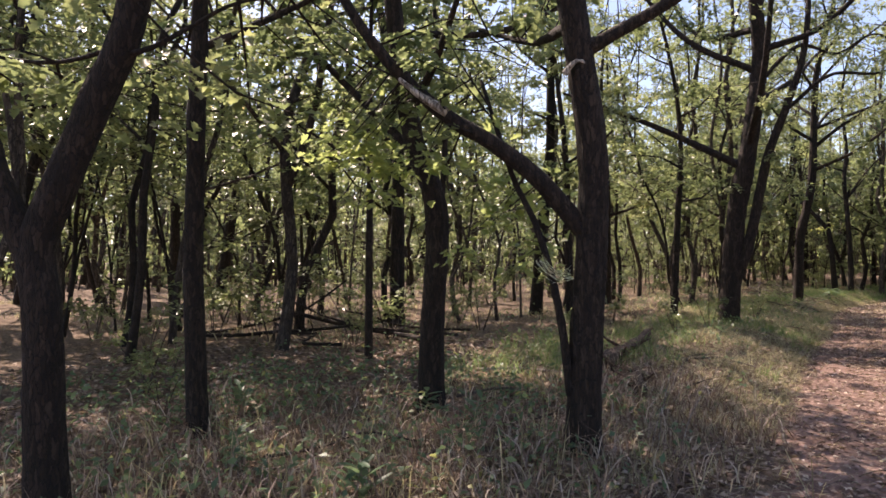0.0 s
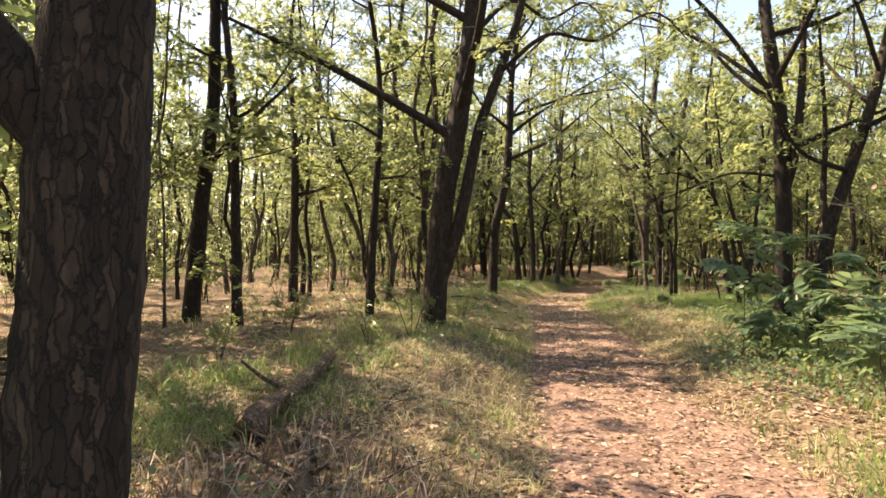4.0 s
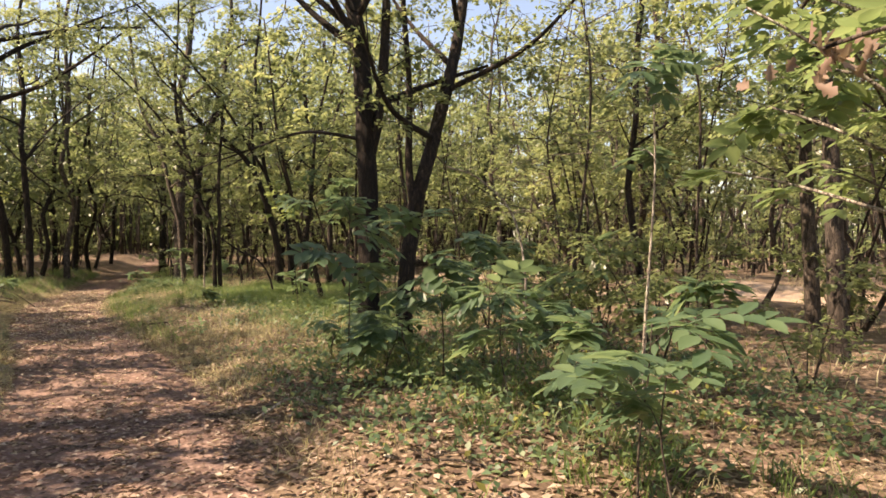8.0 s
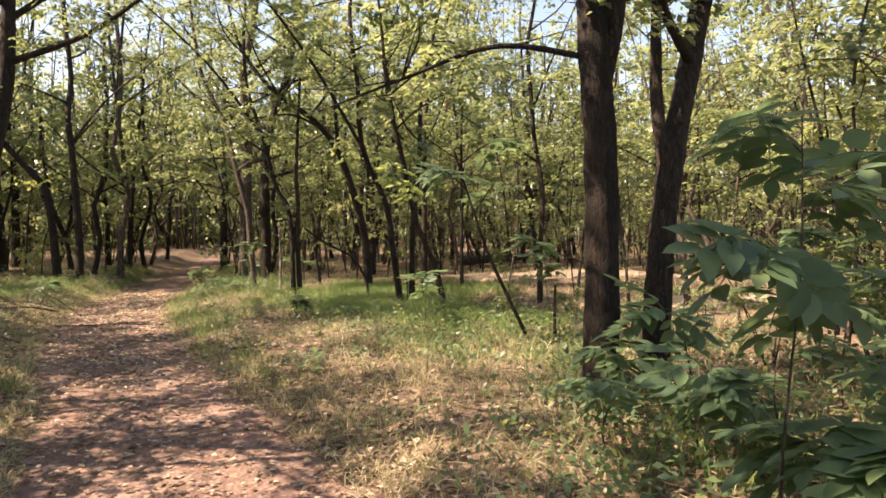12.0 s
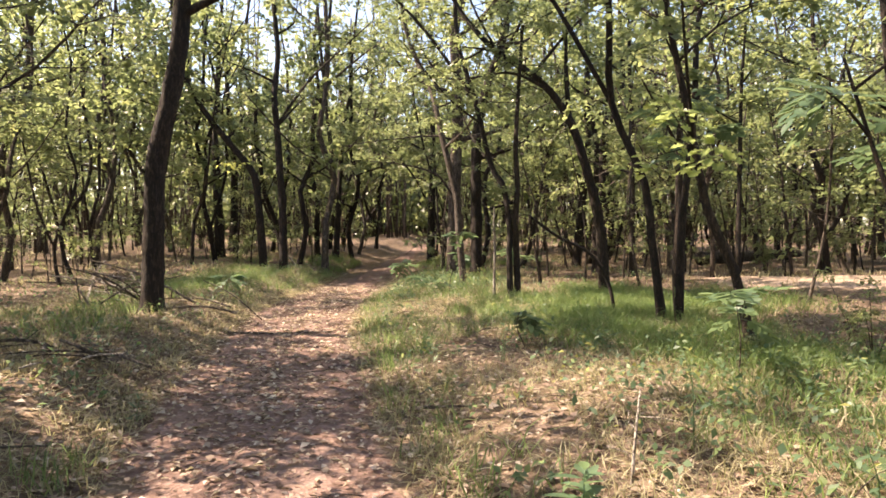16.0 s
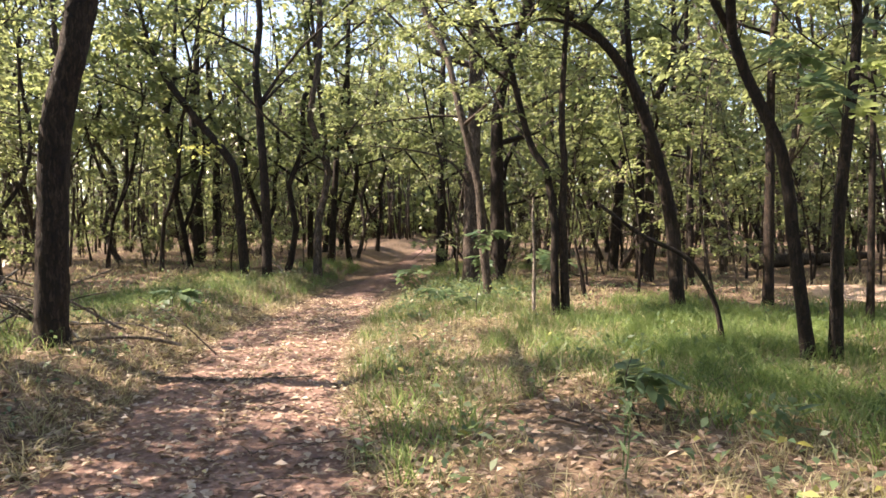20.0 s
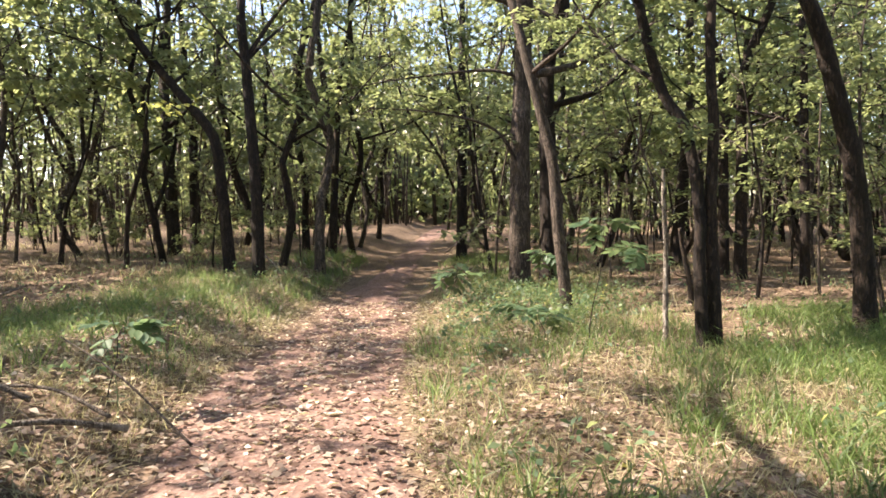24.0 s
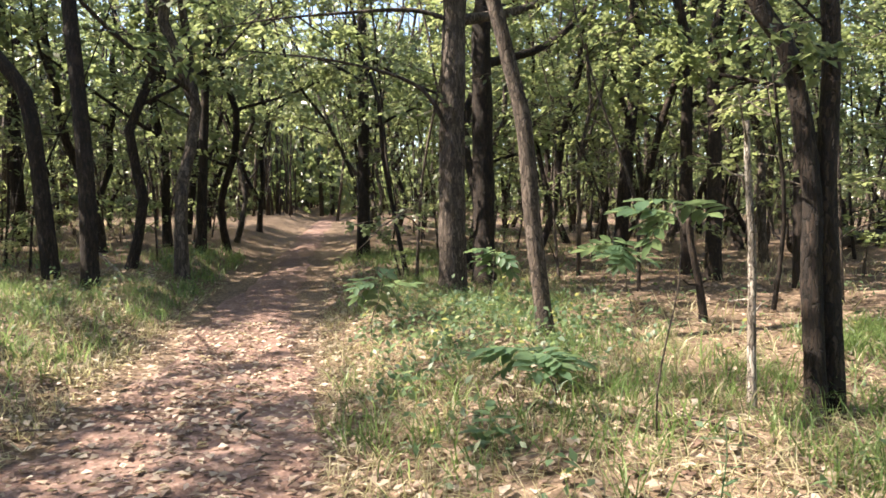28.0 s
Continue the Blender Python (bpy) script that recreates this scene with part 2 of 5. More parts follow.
def curve_pts(pts, step):
    """A smooth line through pts (Catmull-Rom), sampled about every step metres; also the run from 0 to 1."""
    P = np.asarray(pts, float)
    if len(P) == 2:
        P = np.array([P[0], (P[0] + P[1]) / 2, P[1]])
    Q = np.vstack([2 * P[0] - P[1], P, 2 * P[-1] - P[-2]])
    out = []
    for i in range(1, len(Q) - 2):
        n = max(2, int(np.linalg.norm(Q[i + 1] - Q[i]) / step))
        u = np.linspace(0, 1, n, endpoint=False)[:, None]
        a, b, c, d = Q[i - 1], Q[i], Q[i + 1], Q[i + 2]
        out.append(0.5 * (2 * b + (c - a) * u + (2 * a - 5 * b + 4 * c - d) * u ** 2 + (3 * b - a - 3 * c + d) * u ** 3))
    out = np.vstack(out + [P[-1:]])
    run = np.concatenate([[0], np.cumsum(np.linalg.norm(np.diff(out, axis=0), axis=1))])
    return out, run / run[-1]


def tube(pts, r0, r1, sides=8, step=0.25, rng=None, rough=0.0, flare=0.0, power=1.0):
    """A limb: a closed tapering tube along pts. rough: bark ridges; flare: the foot's spread."""
    L, u = curve_pts(pts, step)
    n = len(L)
    T = np.gradient(L, axis=0)
    T /= np.linalg.norm(T, axis=1)[:, None] + 1e-9
    ref = np.array([1.0, 0, 0]) if abs(T[0][0]) < 0.8 else np.array([0, 1.0, 0])
    X = ref - (T @ ref)[:, None] * T
    X /= np.linalg.norm(X, axis=1)[:, None]
    Y = np.cross(T, X)
    a = np.arange(sides) * 2 * np.pi / sides
    R = (r0 + (r1 - r0) * u ** power)[:, None] * np.ones((1, sides))
    if rng is not None and rough > 0:
        zz = (u * np.linalg.norm(np.diff(L, axis=0), axis=1).sum())[:, None]
        w = np.zeros((n, sides))
        for k in range(7):
            m, f = rng.integers(2, max(3, sides // 2)), rng.uniform(1.5, 11)
            w += np.sin(m * a[None] + f * zz + 1.2 * np.sin(zz * rng.uniform(2, 6) + rng.uniform(0, 6)) + rng.uniform(0, 6)) * rng.uniform(0.3, 1)
        R = R * (1 + rough * w / 2.2 + rng.normal(0, rough * 0.35, (n, sides)))
        for k in range(3):
            z0, a0 = rng.uniform(0.1, 0.9), rng.uniform(0, 6.28)
            R = R * (1 + rough * 3 * np.exp(-((u[:, None] - z0) / 0.02) ** 2 - ((np.cos(a[None] - a0) - 1) / 0.25) ** 2))
    if flare > 0:
        run = u * np.linalg.norm(np.diff(L, axis=0), axis=1).sum()
        lob = 1 + 0.35 * np.sin(3 * a + 1.0) + 0.25 * np.sin(5 * a)
        R = R * (1 + flare * np.exp(-run / 0.14)[:, None] * lob[None])
    V = (L[:, None] + R[..., None] * (np.cos(a)[None, :, None] * X[:, None] + np.sin(a)[None, :, None] * Y[:, None])).reshape(-1, 3)
    i, j = np.meshgrid(np.arange(n - 1), np.arange(sides), indexing="ij")
    k = (j + 1) % sides
    Q = np.stack([i * sides + j, i * sides + k, (i + 1) * sides + k, (i + 1) * sides + j], -1).reshape(-1, 4)
    caps = np.array([list(range(sides))[::-1], [(n - 1) * sides + s for s in range(sides)]])
    return V, [Q, caps]


def twig_prism(a, b, r0, r1):
    """A thin straight twig of three sides."""
    d = (b - a) / (np.linalg.norm(b - a) + 1e-9)
    x = np.cross(d, (0.3, 0.2, 0.93))
    x /= np.linalg.norm(x) + 1e-9
    y = np.cross(d, x)
    ring = [math.cos(k * 2.0944) * x + math.sin(k * 2.0944) * y for k in range(3)]
    return np.array([a + r0 * q for q in ring] + [b + r1 * q for q in ring]), [np.array([[0, 1, 4, 3], [1, 2, 5, 4], [2, 0, 3, 5]])]


def leaf_cards(rng, centres, length, width, droop=0.25, lay=0.6):
    """Single leaves: folded diamonds, one at each centre, mostly lying open to the sky."""
    n = len(centres)
    yaw, pitch, roll = rng.uniform(0, 6.283, n), rng.normal(-droop, 0.45 if lay > 0.3 else 0.15, n), rng.normal(0, lay, n)
    d = np.stack([np.cos(yaw) * np.cos(pitch), np.sin(yaw) * np.cos(pitch), np.sin(pitch)], 1)
    s = np.stack([-np.sin(yaw), np.cos(yaw), np.zeros(n)], 1)
    up = np.cross(d, s)
    side = s * np.cos(roll)[:, None] + up * np.sin(roll)[:, None]
    nrm = np.cross(d, side)
    l = (length * rng.uniform(0.65, 1.25, n))[:, None]
    w = (width * rng.uniform(0.7, 1.25, n))[:, None]
    C = np.asarray(centres)
    V = np.stack([C - d * l * 0.5, C + side * w * 0.5 + nrm * w * 0.18 + d * l * 0.05, C + d * l * 0.5 - nrm * l * 0.08, C - side * w * 0.5 + nrm * w * 0.18 + d * l * 0.05], 1).reshape(-1, 3)
    return V, [np.arange(4 * n).reshape(n, 4)]


def spray_leaves(rng, clumps, n, length, width, radius, tilt=0.26):
    """Leaves in flat sprays: five twiglets fan out from each clump's middle, near level, with leaves along both sides of them."""
    m = len(clumps)
    j = rng.integers(0, m, n)
    R = (radius * rng.uniform(0.55, 1.4, m))[j]
    N = np.concatenate([rng.normal(0, tilt, (m, 2)), np.ones((m, 1))], 1)
    N = (N / np.linalg.norm(N, axis=1)[:, None])[j]
    X = np.cross(np.array([[0.0, 1.0, 0.0]]), N)
    X /= np.linalg.norm(X, axis=1)[:, None]
    Y = np.cross(N, X)
    phi = rng.uniform(0, 6.283, m)[j] + rng.integers(0, 5, n) * 1.2566 + rng.normal(0, 0.15, n)
    rad = R * np.sqrt(rng.uniform(0.01, 1, n))
    polar = lambda a: np.cos(a)[:, None] * X + np.sin(a)[:, None] * Y
    down = np.array([[0.0, 0.0, 1.0]])
    C = np.asarray(clumps)[j] + polar(phi) * rad[:, None] - down * (0.3 * rad ** 2 / R)[:, None] + N * rng.normal(0, 0.035, n)[:, None]
    psi = phi + rng.choice([-0.75, 0.75], n) + rng.normal(0, 0.3, n)
    d = polar(psi) - down * rng.uniform(-0.1, 0.6, n)[:, None]
    d /= np.linalg.norm(d, axis=1)[:, None]
    side = np.cross(N, d) + N * rng.normal(0, 0.38, n)[:, None]
    side /= np.linalg.norm(side, axis=1)[:, None]
    nrm = np.cross(d, side)
    l, w = (length * rng.uniform(0.65, 1.25, n))[:, None], (width * rng.uniform(0.7, 1.25, n))[:, None]
    V = np.stack([C - d * l * 0.5, C + side * w * 0.5 + nrm * w * 0.18 + d * l * 0.05, C + d * l * 0.5 - nrm * l * 0.08, C - side * w * 0.5 + nrm * w * 0.18 + d * l * 0.05], 1)
    return V.reshape(-1, 3), [np.arange(4 * n).reshape(n, 4)]


def lobed_leaves(rng, centres, length, width, droop=0.35, lay=0.6):
    """Lobed oak leaves, one at each centre."""
    return lobed(leaf_cards(rng, centres, length, width, droop, lay)[0])


def lobed(V0):
    """Folded diamonds turned into lobed leaves, folded along the rib: two halves of seven corners each."""
    V0 = V0.reshape(-1, 4, 3)
    n = len(V0)
    base, tip, ra, rb = V0[:, 0], V0[:, 2], V0[:, 1], V0[:, 3]
    axis = tip - base
    mid = base + axis * 0.55
    out = [base, base + axis * 0.3, base + axis * 0.62, tip]
    for rim in (ra, rb):
        arm = (rim - mid)
        for u, w in ((0.16, 0.45), (0.30, 0.35), (0.46, 1.1), (0.60, 0.5), (0.74, 0.85)):
            out.append(base + axis * u + arm * w)
    V = np.stack(out, 1).reshape(-1, 3)
    k = (np.arange(n) * 14)[:, None]
    A = k + np.array([[0, 4, 5, 6, 7, 8, 3, 2, 1]])
    B = k + np.array([[0, 1, 2, 3, 13, 12, 11, 10, 9]])
    return V, [A, B]


# ---- lie of the land ----
TRAIL_LINE = np.array([(-3, -6), (-1.2, -2.5), (0.6, 0.8), (2.6, 3.9), (4.6, 7.0), (6.4, 10.2), (8.0, 12.7), (9.4, 14.8), (10.7, 17.1), (12.0, 19.4), (13.8, 22.3), (16, 25.2), (18, 27.4), (20, 29.5), (24.3, 33.9), (27.7, 37.2), (31.5, 41.0), (36.3, 45.6), (58, 66)], float)


def sstep(a):
    a = np.clip(a, 0, 1)
    return a * a * (3 - 2 * a)


def trail_dist(x, y):
    """Distance from the trail's middle, its run along the trail, and the side (+ to the right)."""
    P = np.stack([np.asarray(x, float).ravel(), np.asarray(y, float).ravel()], 1)
    best, run, side, s0 = np.full(len(P), 1e9), np.zeros(len(P)), np.zeros(len(P)), 0.0
    for a, b in zip(TRAIL_LINE[:-1], TRAIL_LINE[1:]):
        ab = b - a
        ln = np.linalg.norm(ab)
        u = np.clip(((P - a) @ ab) / ln ** 2, 0, 1)
        q = P - (a + u[:, None] * ab)
        d = np.hypot(q[:, 0], q[:, 1])
        hit = d < best
        best[hit], run[hit] = d[hit], (s0 + u * ln)[hit]
        side[hit] = np.sign(ab[1] * q[:, 0] - ab[0] * q[:, 1])[hit]
        s0 += ln
    return best, run, side


def wob(x, y, f, k):
    return np.sin(f * x + 1.7 * k) * np.sin(f * 1.13 * y + 2.3 * k) + 0.6 * np.sin(f * 1.9 * x - f * 1.3 * y + k)


def land(x, y):
    """Height of the ground."""
    x, y = np.asarray(x, float), np.asarray(y, float)
    d, _, side = trail_dist(x, y)
    d, side = d.reshape(x.shape), side.reshape(x.shape)
    rise = 0.10 + np.where(side < 0, 0.23, 0.12) * sstep((y - 5) / 6)
    z = -0.08 + rise * sstep((d - 0.75) / 1.35)
    z = z + 0.012 * wob(x, y, 2.7, 1) + 0.025 * sstep((d - 1.2) / 2) * wob(x, y, 1.1, 3) + 0.10 * sstep((d - 7) / 8) * wob(x, y, 0.33, 5)
    ahead = 0.62 * x + 0.78 * y - 36
    z = z + 0.03 * np.clip(np.where(ahead < 4, np.maximum(ahead + 4, 0) ** 2 / 16, ahead), 0, 60)      # the wood climbs gently ahead
    return z + 0.2 * np.exp(-((x - 25.5) / 3.2) ** 2 - ((y - 19.0) / 5.0) ** 2)


def land1(x, y):
    return float(land(np.array([x]), np.array([y]))[0])


def axis_lines(lo, hi, step, far):
    inner = np.arange(lo, hi + 1e-6, step)
    grow = np.cumsum(step * 1.35 ** np.arange(1, 40))
    grow = grow[grow < far]
    return np.concatenate([(lo - grow)[::-1], inner, hi + grow])


def grid_mesh(name, X, Y, Z, mat):
    n, m = X.shape
    i, j = np.meshgrid(np.arange(n - 1), np.arange(m - 1), indexing="ij")
    Q = np.stack([i * m + j, (i + 1) * m + j, (i + 1) * m + j + 1, i * m + j + 1], -1).reshape(-1, 4)
    return np_mesh(name, np.stack([X, Y, Z], -1).reshape(-1, 3), [Q], mat, True)


gx, gy = axis_lines(-16, 46, 0.4, 900), axis_lines(-9, 56, 0.4, 900)
GX, GY = np.meshgrid(gx, gy, indexing="ij")
GZ = land(GX, GY)
ground = tagged(new("ground", grid_mesh("ground", GX, GY, GZ, SOIL)), "brown forest floor of soil, old leaves and roots", "ground", kind="structure")

# the trodden trail: a strip that lies on the ground, its edges sinking away into it
S = np.arange(0, 96, 0.16)
fine, _u = curve_pts(TRAIL_LINE, 0.1)
frun = np.concatenate([[0], np.cumsum(np.linalg.norm(np.diff(fine, axis=0), axis=1))])
TX, TY = np.interp(S, frun, fine[:, 0]), np.interp(S, frun, fine[:, 1])
DX, DY = np.gradient(TX), np.gradient(TY)
ln = np.hypot(DX, DY)
NX, NY = DY / ln, -DX / ln
U = np.linspace(-1, 1, 25)
half = 1.12 + 0.16 * np.sin(S * 0.9) + 0.1 * np.sin(S * 2.3 + 1) + 0.05 * np.sin(S * 6.1)
taper = 1 - 0.55 * np.clip((S - 35) / 11, 0, 1)
half2 = 1.12 + 0.16 * np.sin(S * 0.8 + 2) + 0.1 * np.sin(S * 2.6) + 0.05 * np.sin(S * 5.3)
OFF = np.where(U[None] < 0, U[None] * half[:, None], U[None] * half2[:, None]) * taper[:, None]
SX, SY = TX[:, None] + NX[:, None] * OFF, TY[:, None] + NY[:, None] * OFF
SZ = land(SX, SY) + 0.022 - 0.06 * np.abs(U[None]) ** 6 + 0.010 * wob(SX, SY, 6.0, 2)
trail = tagged(new("trail", grid_mesh("trail", SX, SY, SZ, TRAIL)), "narrow reddish earth footpath scattered with dry leaves", "path", kind="structure")

# bare pale sand beyond the grass on one side
a = np.linspace(0, 2 * np.pi, 49)[:, None]
r = np.linspace(0, 1, 13)[None]
edge = 1 + 0.18 * np.sin(3 * a) + 0.1 * np.sin(7 * a + 1)
PX, PY = 25.8 + 2.5 * r * edge * np.cos(a), 18.4 + 4.6 * r * edge * np.sin(a)
sand = tagged(new("sand_bank", grid_mesh("sand_bank", PX, PY, land(PX, PY) + 0.03 - 0.1 * r ** 5, SAND)), "low bank of bare pale sand in a sunny gap", "sand", kind="structure")

PX, PY = 21.2 + 3.2 * r * edge * np.cos(a + 1), 12.6 + 3.4 * r * edge * np.sin(a)
tagged(new("sand_clearing", grid_mesh("sand_clearing", PX, PY, land(PX, PY) + 0.03 - 0.1 * r ** 5, SAND)), "bare pale sand among the trees", "sand", kind="structure")
PX, PY = 26.6 + 5.0 * r * edge * np.cos(a), 7.4 + 2.6 * r * edge * np.sin(a + 0.5)
tagged(new("sand_clearing", grid_mesh("sand_clearing", PX, PY, land(PX, PY) + 0.03 - 0.1 * r ** 5, SAND)), "bare pale sand in a sunny gap of the wood", "sand", kind="structure")


# ---- trees ----
def limb_paths(rng, trunk, height, first, count, reach):
    """Limbs that leave the trunk above a height, each bowed upwards."""
    L, u = curve_pts(trunk, 0.2)
    out = []
    yaw = rng.uniform(0, 6.28)
    for k in range(count):
        z = first + (height * 0.9 - first) * (k + rng.uniform(0, 0.8)) / count
        i = int(np.argmin(abs(L[:, 2] - z)))
        yaw += 2.4 + rng.normal(0, 0.4)
        ln = reach * rng.uniform(0.7, 1.25) * (1.1 - 0.55 * z / height)
        el = rng.uniform(0.25, 0.8)
        d = np.array([np.cos(yaw) * np.cos(el), np.sin(yaw) * np.cos(el), np.sin(el)])
        p0 = L[i]
        p1 = p0 + d * ln * 0.5 + rng.normal(0, 0.08, 3)
        p2 = p0 + d * ln + np.array([0, 0, ln * rng.uniform(-0.1, 0.3)]) + rng.normal(0, 0.15, 3)
        out.append((np.array([p0, p1, p2]), u[i]))
    return out


def twig_and_clumps(rng, lines, per, length, floor=0.0):
    """Fine twigs off the limbs, and the middles of the leaf clumps at their ends."""
    tw, cl = [], []
    for pts in lines:
        L, u = curve_pts(pts, 0.12)
        for k in range(int(per * max(1.0, len(L) * 0.12 / 2.6))):
            i = int(rng.uniform(0.3, 1.0) * (len(L) - 1))
            if L[i][2] < floor:
                continue
            yaw, el, ln = rng.uniform(0, 6.28), rng.normal(0.15, 0.4), length * rng.uniform(0.5, 1.2)
            d = np.array([np.cos(yaw) * np.cos(el), np.sin(yaw) * np.cos(el), np.sin(el)])
            e = L[i] + d * ln + np.array([0, 0, -0.05])
            h = (L[i] + e) / 2 + rng.normal(0, 0.06, 3)
            tw += [twig_prism(L[i], h, 0.011, 0.008), twig_prism(h, e, 0.008, 0.004)]
            cl += [e, L[i] * 0.45 + e * 0.55]
    return tw, np.array(cl)


def make_tree(rng, name, trunk_pts, dia, height, limbs=(), first=2.0, count=5, reach=2.2, per=5, leaves=2400, leaf=(0.13, 0.075),
              near=False, bark=None, label="", group="", top=True, spray=None, clear=None, clumpy=0.6, spread=0.40, low=0, tilt=0.26, lobes=False):
    """An Empty at the foot with trunk, limbs, twigs and crown. trunk_pts run from the foot, in metres."""
    bark = bark or BARK
    rootob = new(name)
    T = [np.array(p, float) for p in trunk_pts]
    if top and T[-1][2] < height:
        d = T[-1] - T[-2]
        d = d / np.linalg.norm(d)
        while T[-1][2] < height:
            d = d * 0.7 + np.array([rng.normal(0, 0.16), rng.normal(0, 0.16), 0.55])
            d /= np.linalg.norm(d)
            T.append(T[-1] + d * 1.3)
    T = [np.array([T[0][0], T[0][1], -0.12])] + T[0:]
    T[1] = np.array([T[0][0], T[0][1], 0.02])
    r = dia / 2
    child("trunk", np_mesh("trunk", *tube(T, r, r * 0.22, 22 if near else 8, 0.07 if near else 0.4, rng, 0.062 if near else 0.04, 0.55, 1.15), bark, True), rootob)
    lines = []
    for pts, dd, d1 in limbs:
        child("limb", np_mesh("limb", *tube(pts, dd / 2, d1 / 2, 18 if near else 7, 0.06 if near else 0.3, rng, 0.05), bark, True), rootob)
        lines.append(np.asarray(pts, float))
    for pts, u in limb_paths(rng, T, height, first, count, reach):
        rr = r * (1 - 0.78 * u) * 0.55
        child("limb", np_mesh("limb", *tube(pts, rr, rr * 0.3, 8 if near else 5, 0.15 if near else 0.45, rng, 0.04), bark, True), rootob)
        lines.append(pts)
    L = np.array([p for p in T if p[2] > height * 0.55])
    if len(L) > 1:
        lines.append(L)
    tw, cl = twig_and_clumps(rng, lines, per, 0.95, 2.1 if near else 0.0)
    if low:      # short leafy shoots along the stem
        L = np.array([p for p in T if 0.9 < p[2] < height * 0.6])
        tw2, cl2 = twig_and_clumps(rng, [L], low, 1.0)
        tw, cl = tw + tw2, np.concatenate([cl, cl2])
    tagged(child("twig_spray", np_mesh("twig_spray", *joined(tw), spray or bark), rootob), kind="stuff")
    cl = cl[rng.uniform(0, 1, len(cl)) < clumpy]
    if leaves and len(cl):
        V, F = spray_leaves(rng, cl, leaves, *leaf, spread, tilt)
        if clear:      # no leaf hangs in the walker's face
            q = V.reshape(-1, 4, 3)
            mid = q.mean(1)
            gap = np.min([np.hypot(mid[:, 0] + clear[0] - e[0], mid[:, 1] + clear[1] - e[1]) for e in EYES], axis=0)
            V = q[(gap > 1.9) | (mid[:, 2] > 4.2)].reshape(-1, 3)
            F = [np.arange(len(V)).reshape(-1, 4)]
        child("crown", np_mesh("crown", *(lobed(V) if lobes else (V, F)), LEAF), rootob)
    return tagged(rootob, label or "slender oak with dark furrowed bark and thin green leaves", "tree", group)


def put(ob, x, y, turn=0.0, size=1.0, sink=0.0):
    ob.matrix_basis = Matrix.LocRotScale((x, y, land1(x, y) - sink), Euler((0, 0, turn)), (size, size, size))
    return ob


KNOWN = []
EYES = np.array([p[1][:2] for p in PATH])


def key(x, y, name, seed, pts, dia, height, **kw):
    """A tree that is known by its place and bend."""
    KNOWN.append((x, y))
    t = make_tree(np.random.default_rng(seed), name, [(0, 0, 0), *pts], dia, height, clear=(x, y), **kw)
    return put(t, x, y)


NEARKW = dict(near=True, clumpy=0.5, leaves=6000, leaf=(0.094, 0.053), per=7, reach=2.9, spread=0.36, count=7)
LOBED = dict(near=True, leaves=3200, leaf=(0.115, 0.08), per=8, reach=2.6, count=8, spread=0.36, lobes=True)
DARK = "oak with dark deeply furrowed bark beside the trail"
# the first bend of the trail
key(-2.28, 3.98, "tree", 11, [(-0.02, -0.03, 1.15), (-0.06, -0.04, 1.55), (0.09, -0.05, 1.95), (0.29, -0.06, 2.42), (0.46, -0.07, 2.82), (0.6, -0.07, 3.6)], 0.23, 8.5,
    limbs=[([(-0.06, -0.04, 1.45), (-0.30, -0.05, 2.0), (-0.5, 0.0, 2.6), (-0.9, 0.1, 4.2), (-1.1, 0.2, 6.0)], 0.17, 0.04), ([(0.40, -0.08, 2.66), (0.60, -0.1, 2.70), (0.81, -0.03, 2.85), (1.09, -0.04, 2.99), (1.5, 0.1, 3.1)], 0.035, 0.012), ([(0.42, -0.07, 2.72), (0.05, -0.06, 2.63), (-0.36, -0.03, 2.68), (-0.8, 0.0, 2.8)], 0.03, 0.012)], label="dark oak whose trunk forks low into two stems", first=3.0, **LOBED)
key(-2.03, 5.73, "tree", 12, [(-0.04, -0.03, 1.3), (-0.03, -0.05, 2.26), (0, -0.08, 3.22), (0.02, -0.09, 4.2)], 0.175, 8.5, label="straight slender oak with nearly black bark", first=3.0, **LOBED)
key(1.11, 5.45, "tree", 13, [(0.03, -0.02, 0.91), (0.06, -0.04, 1.57), (0.07, -0.06, 2.33), (-0.04, -0.08, 3.13), (-0.14, -0.09, 3.9), (-0.1, 0, 5)], 0.27, 10.5,
    limbs=[([(0.02, -0.03, 1.72), (-0.34, -0.05, 2.13), (-0.71, -0.06, 2.42), (-1.2, -0.07, 2.73), (-1.74, -0.08, 3.31), (-2.3, 0.0, 4.3)], 0.16, 0.05),
           ([(-0.1, -0.04, 0.45), (-0.2, -0.04, 1.15), (-0.36, -0.02, 1.75), (-0.55, 0.1, 2.2), (-0.8, 0.2, 3.0)], 0.075, 0.03)],
    label="thick dark oak with one limb reaching out low", first=2.6, **LOBED)
oak = bpy.data.objects["tree.002"]
low_limb = [o for o in oak.children if o.name.startswith("limb")][0]
q = np.random.default_rng(21)
LOBE = [np_mesh("leaf", *lobed_leaves(q, np.zeros((1, 3)), 0.11, 0.075, 0.2, 0.3), LEAF_LIT) for _ in range(8)]
for k in range(150):
    u = q.uniform(0, 1)
    p = np.array([0.45 - 2.3 * u, 0.42, 1.85 + 0.75 * u]) + q.normal(0, 1, 3) * np.array([0.12, 0.22, 0.27])
    if np.hypot(EYES[:, 0] - 1.11 - p[0], EYES[:, 1] - 5.45 - p[1]).min() < 1.5 or np.hypot(p[0], p[1]) < 0.25:
        continue
    child("leaf", LOBE[k % 8], low_limb, at=Matrix.LocRotScale(Vector(p), Euler((q.normal(0, 0.5), q.normal(0.2, 0.5), q.uniform(0, 6.28))), None))
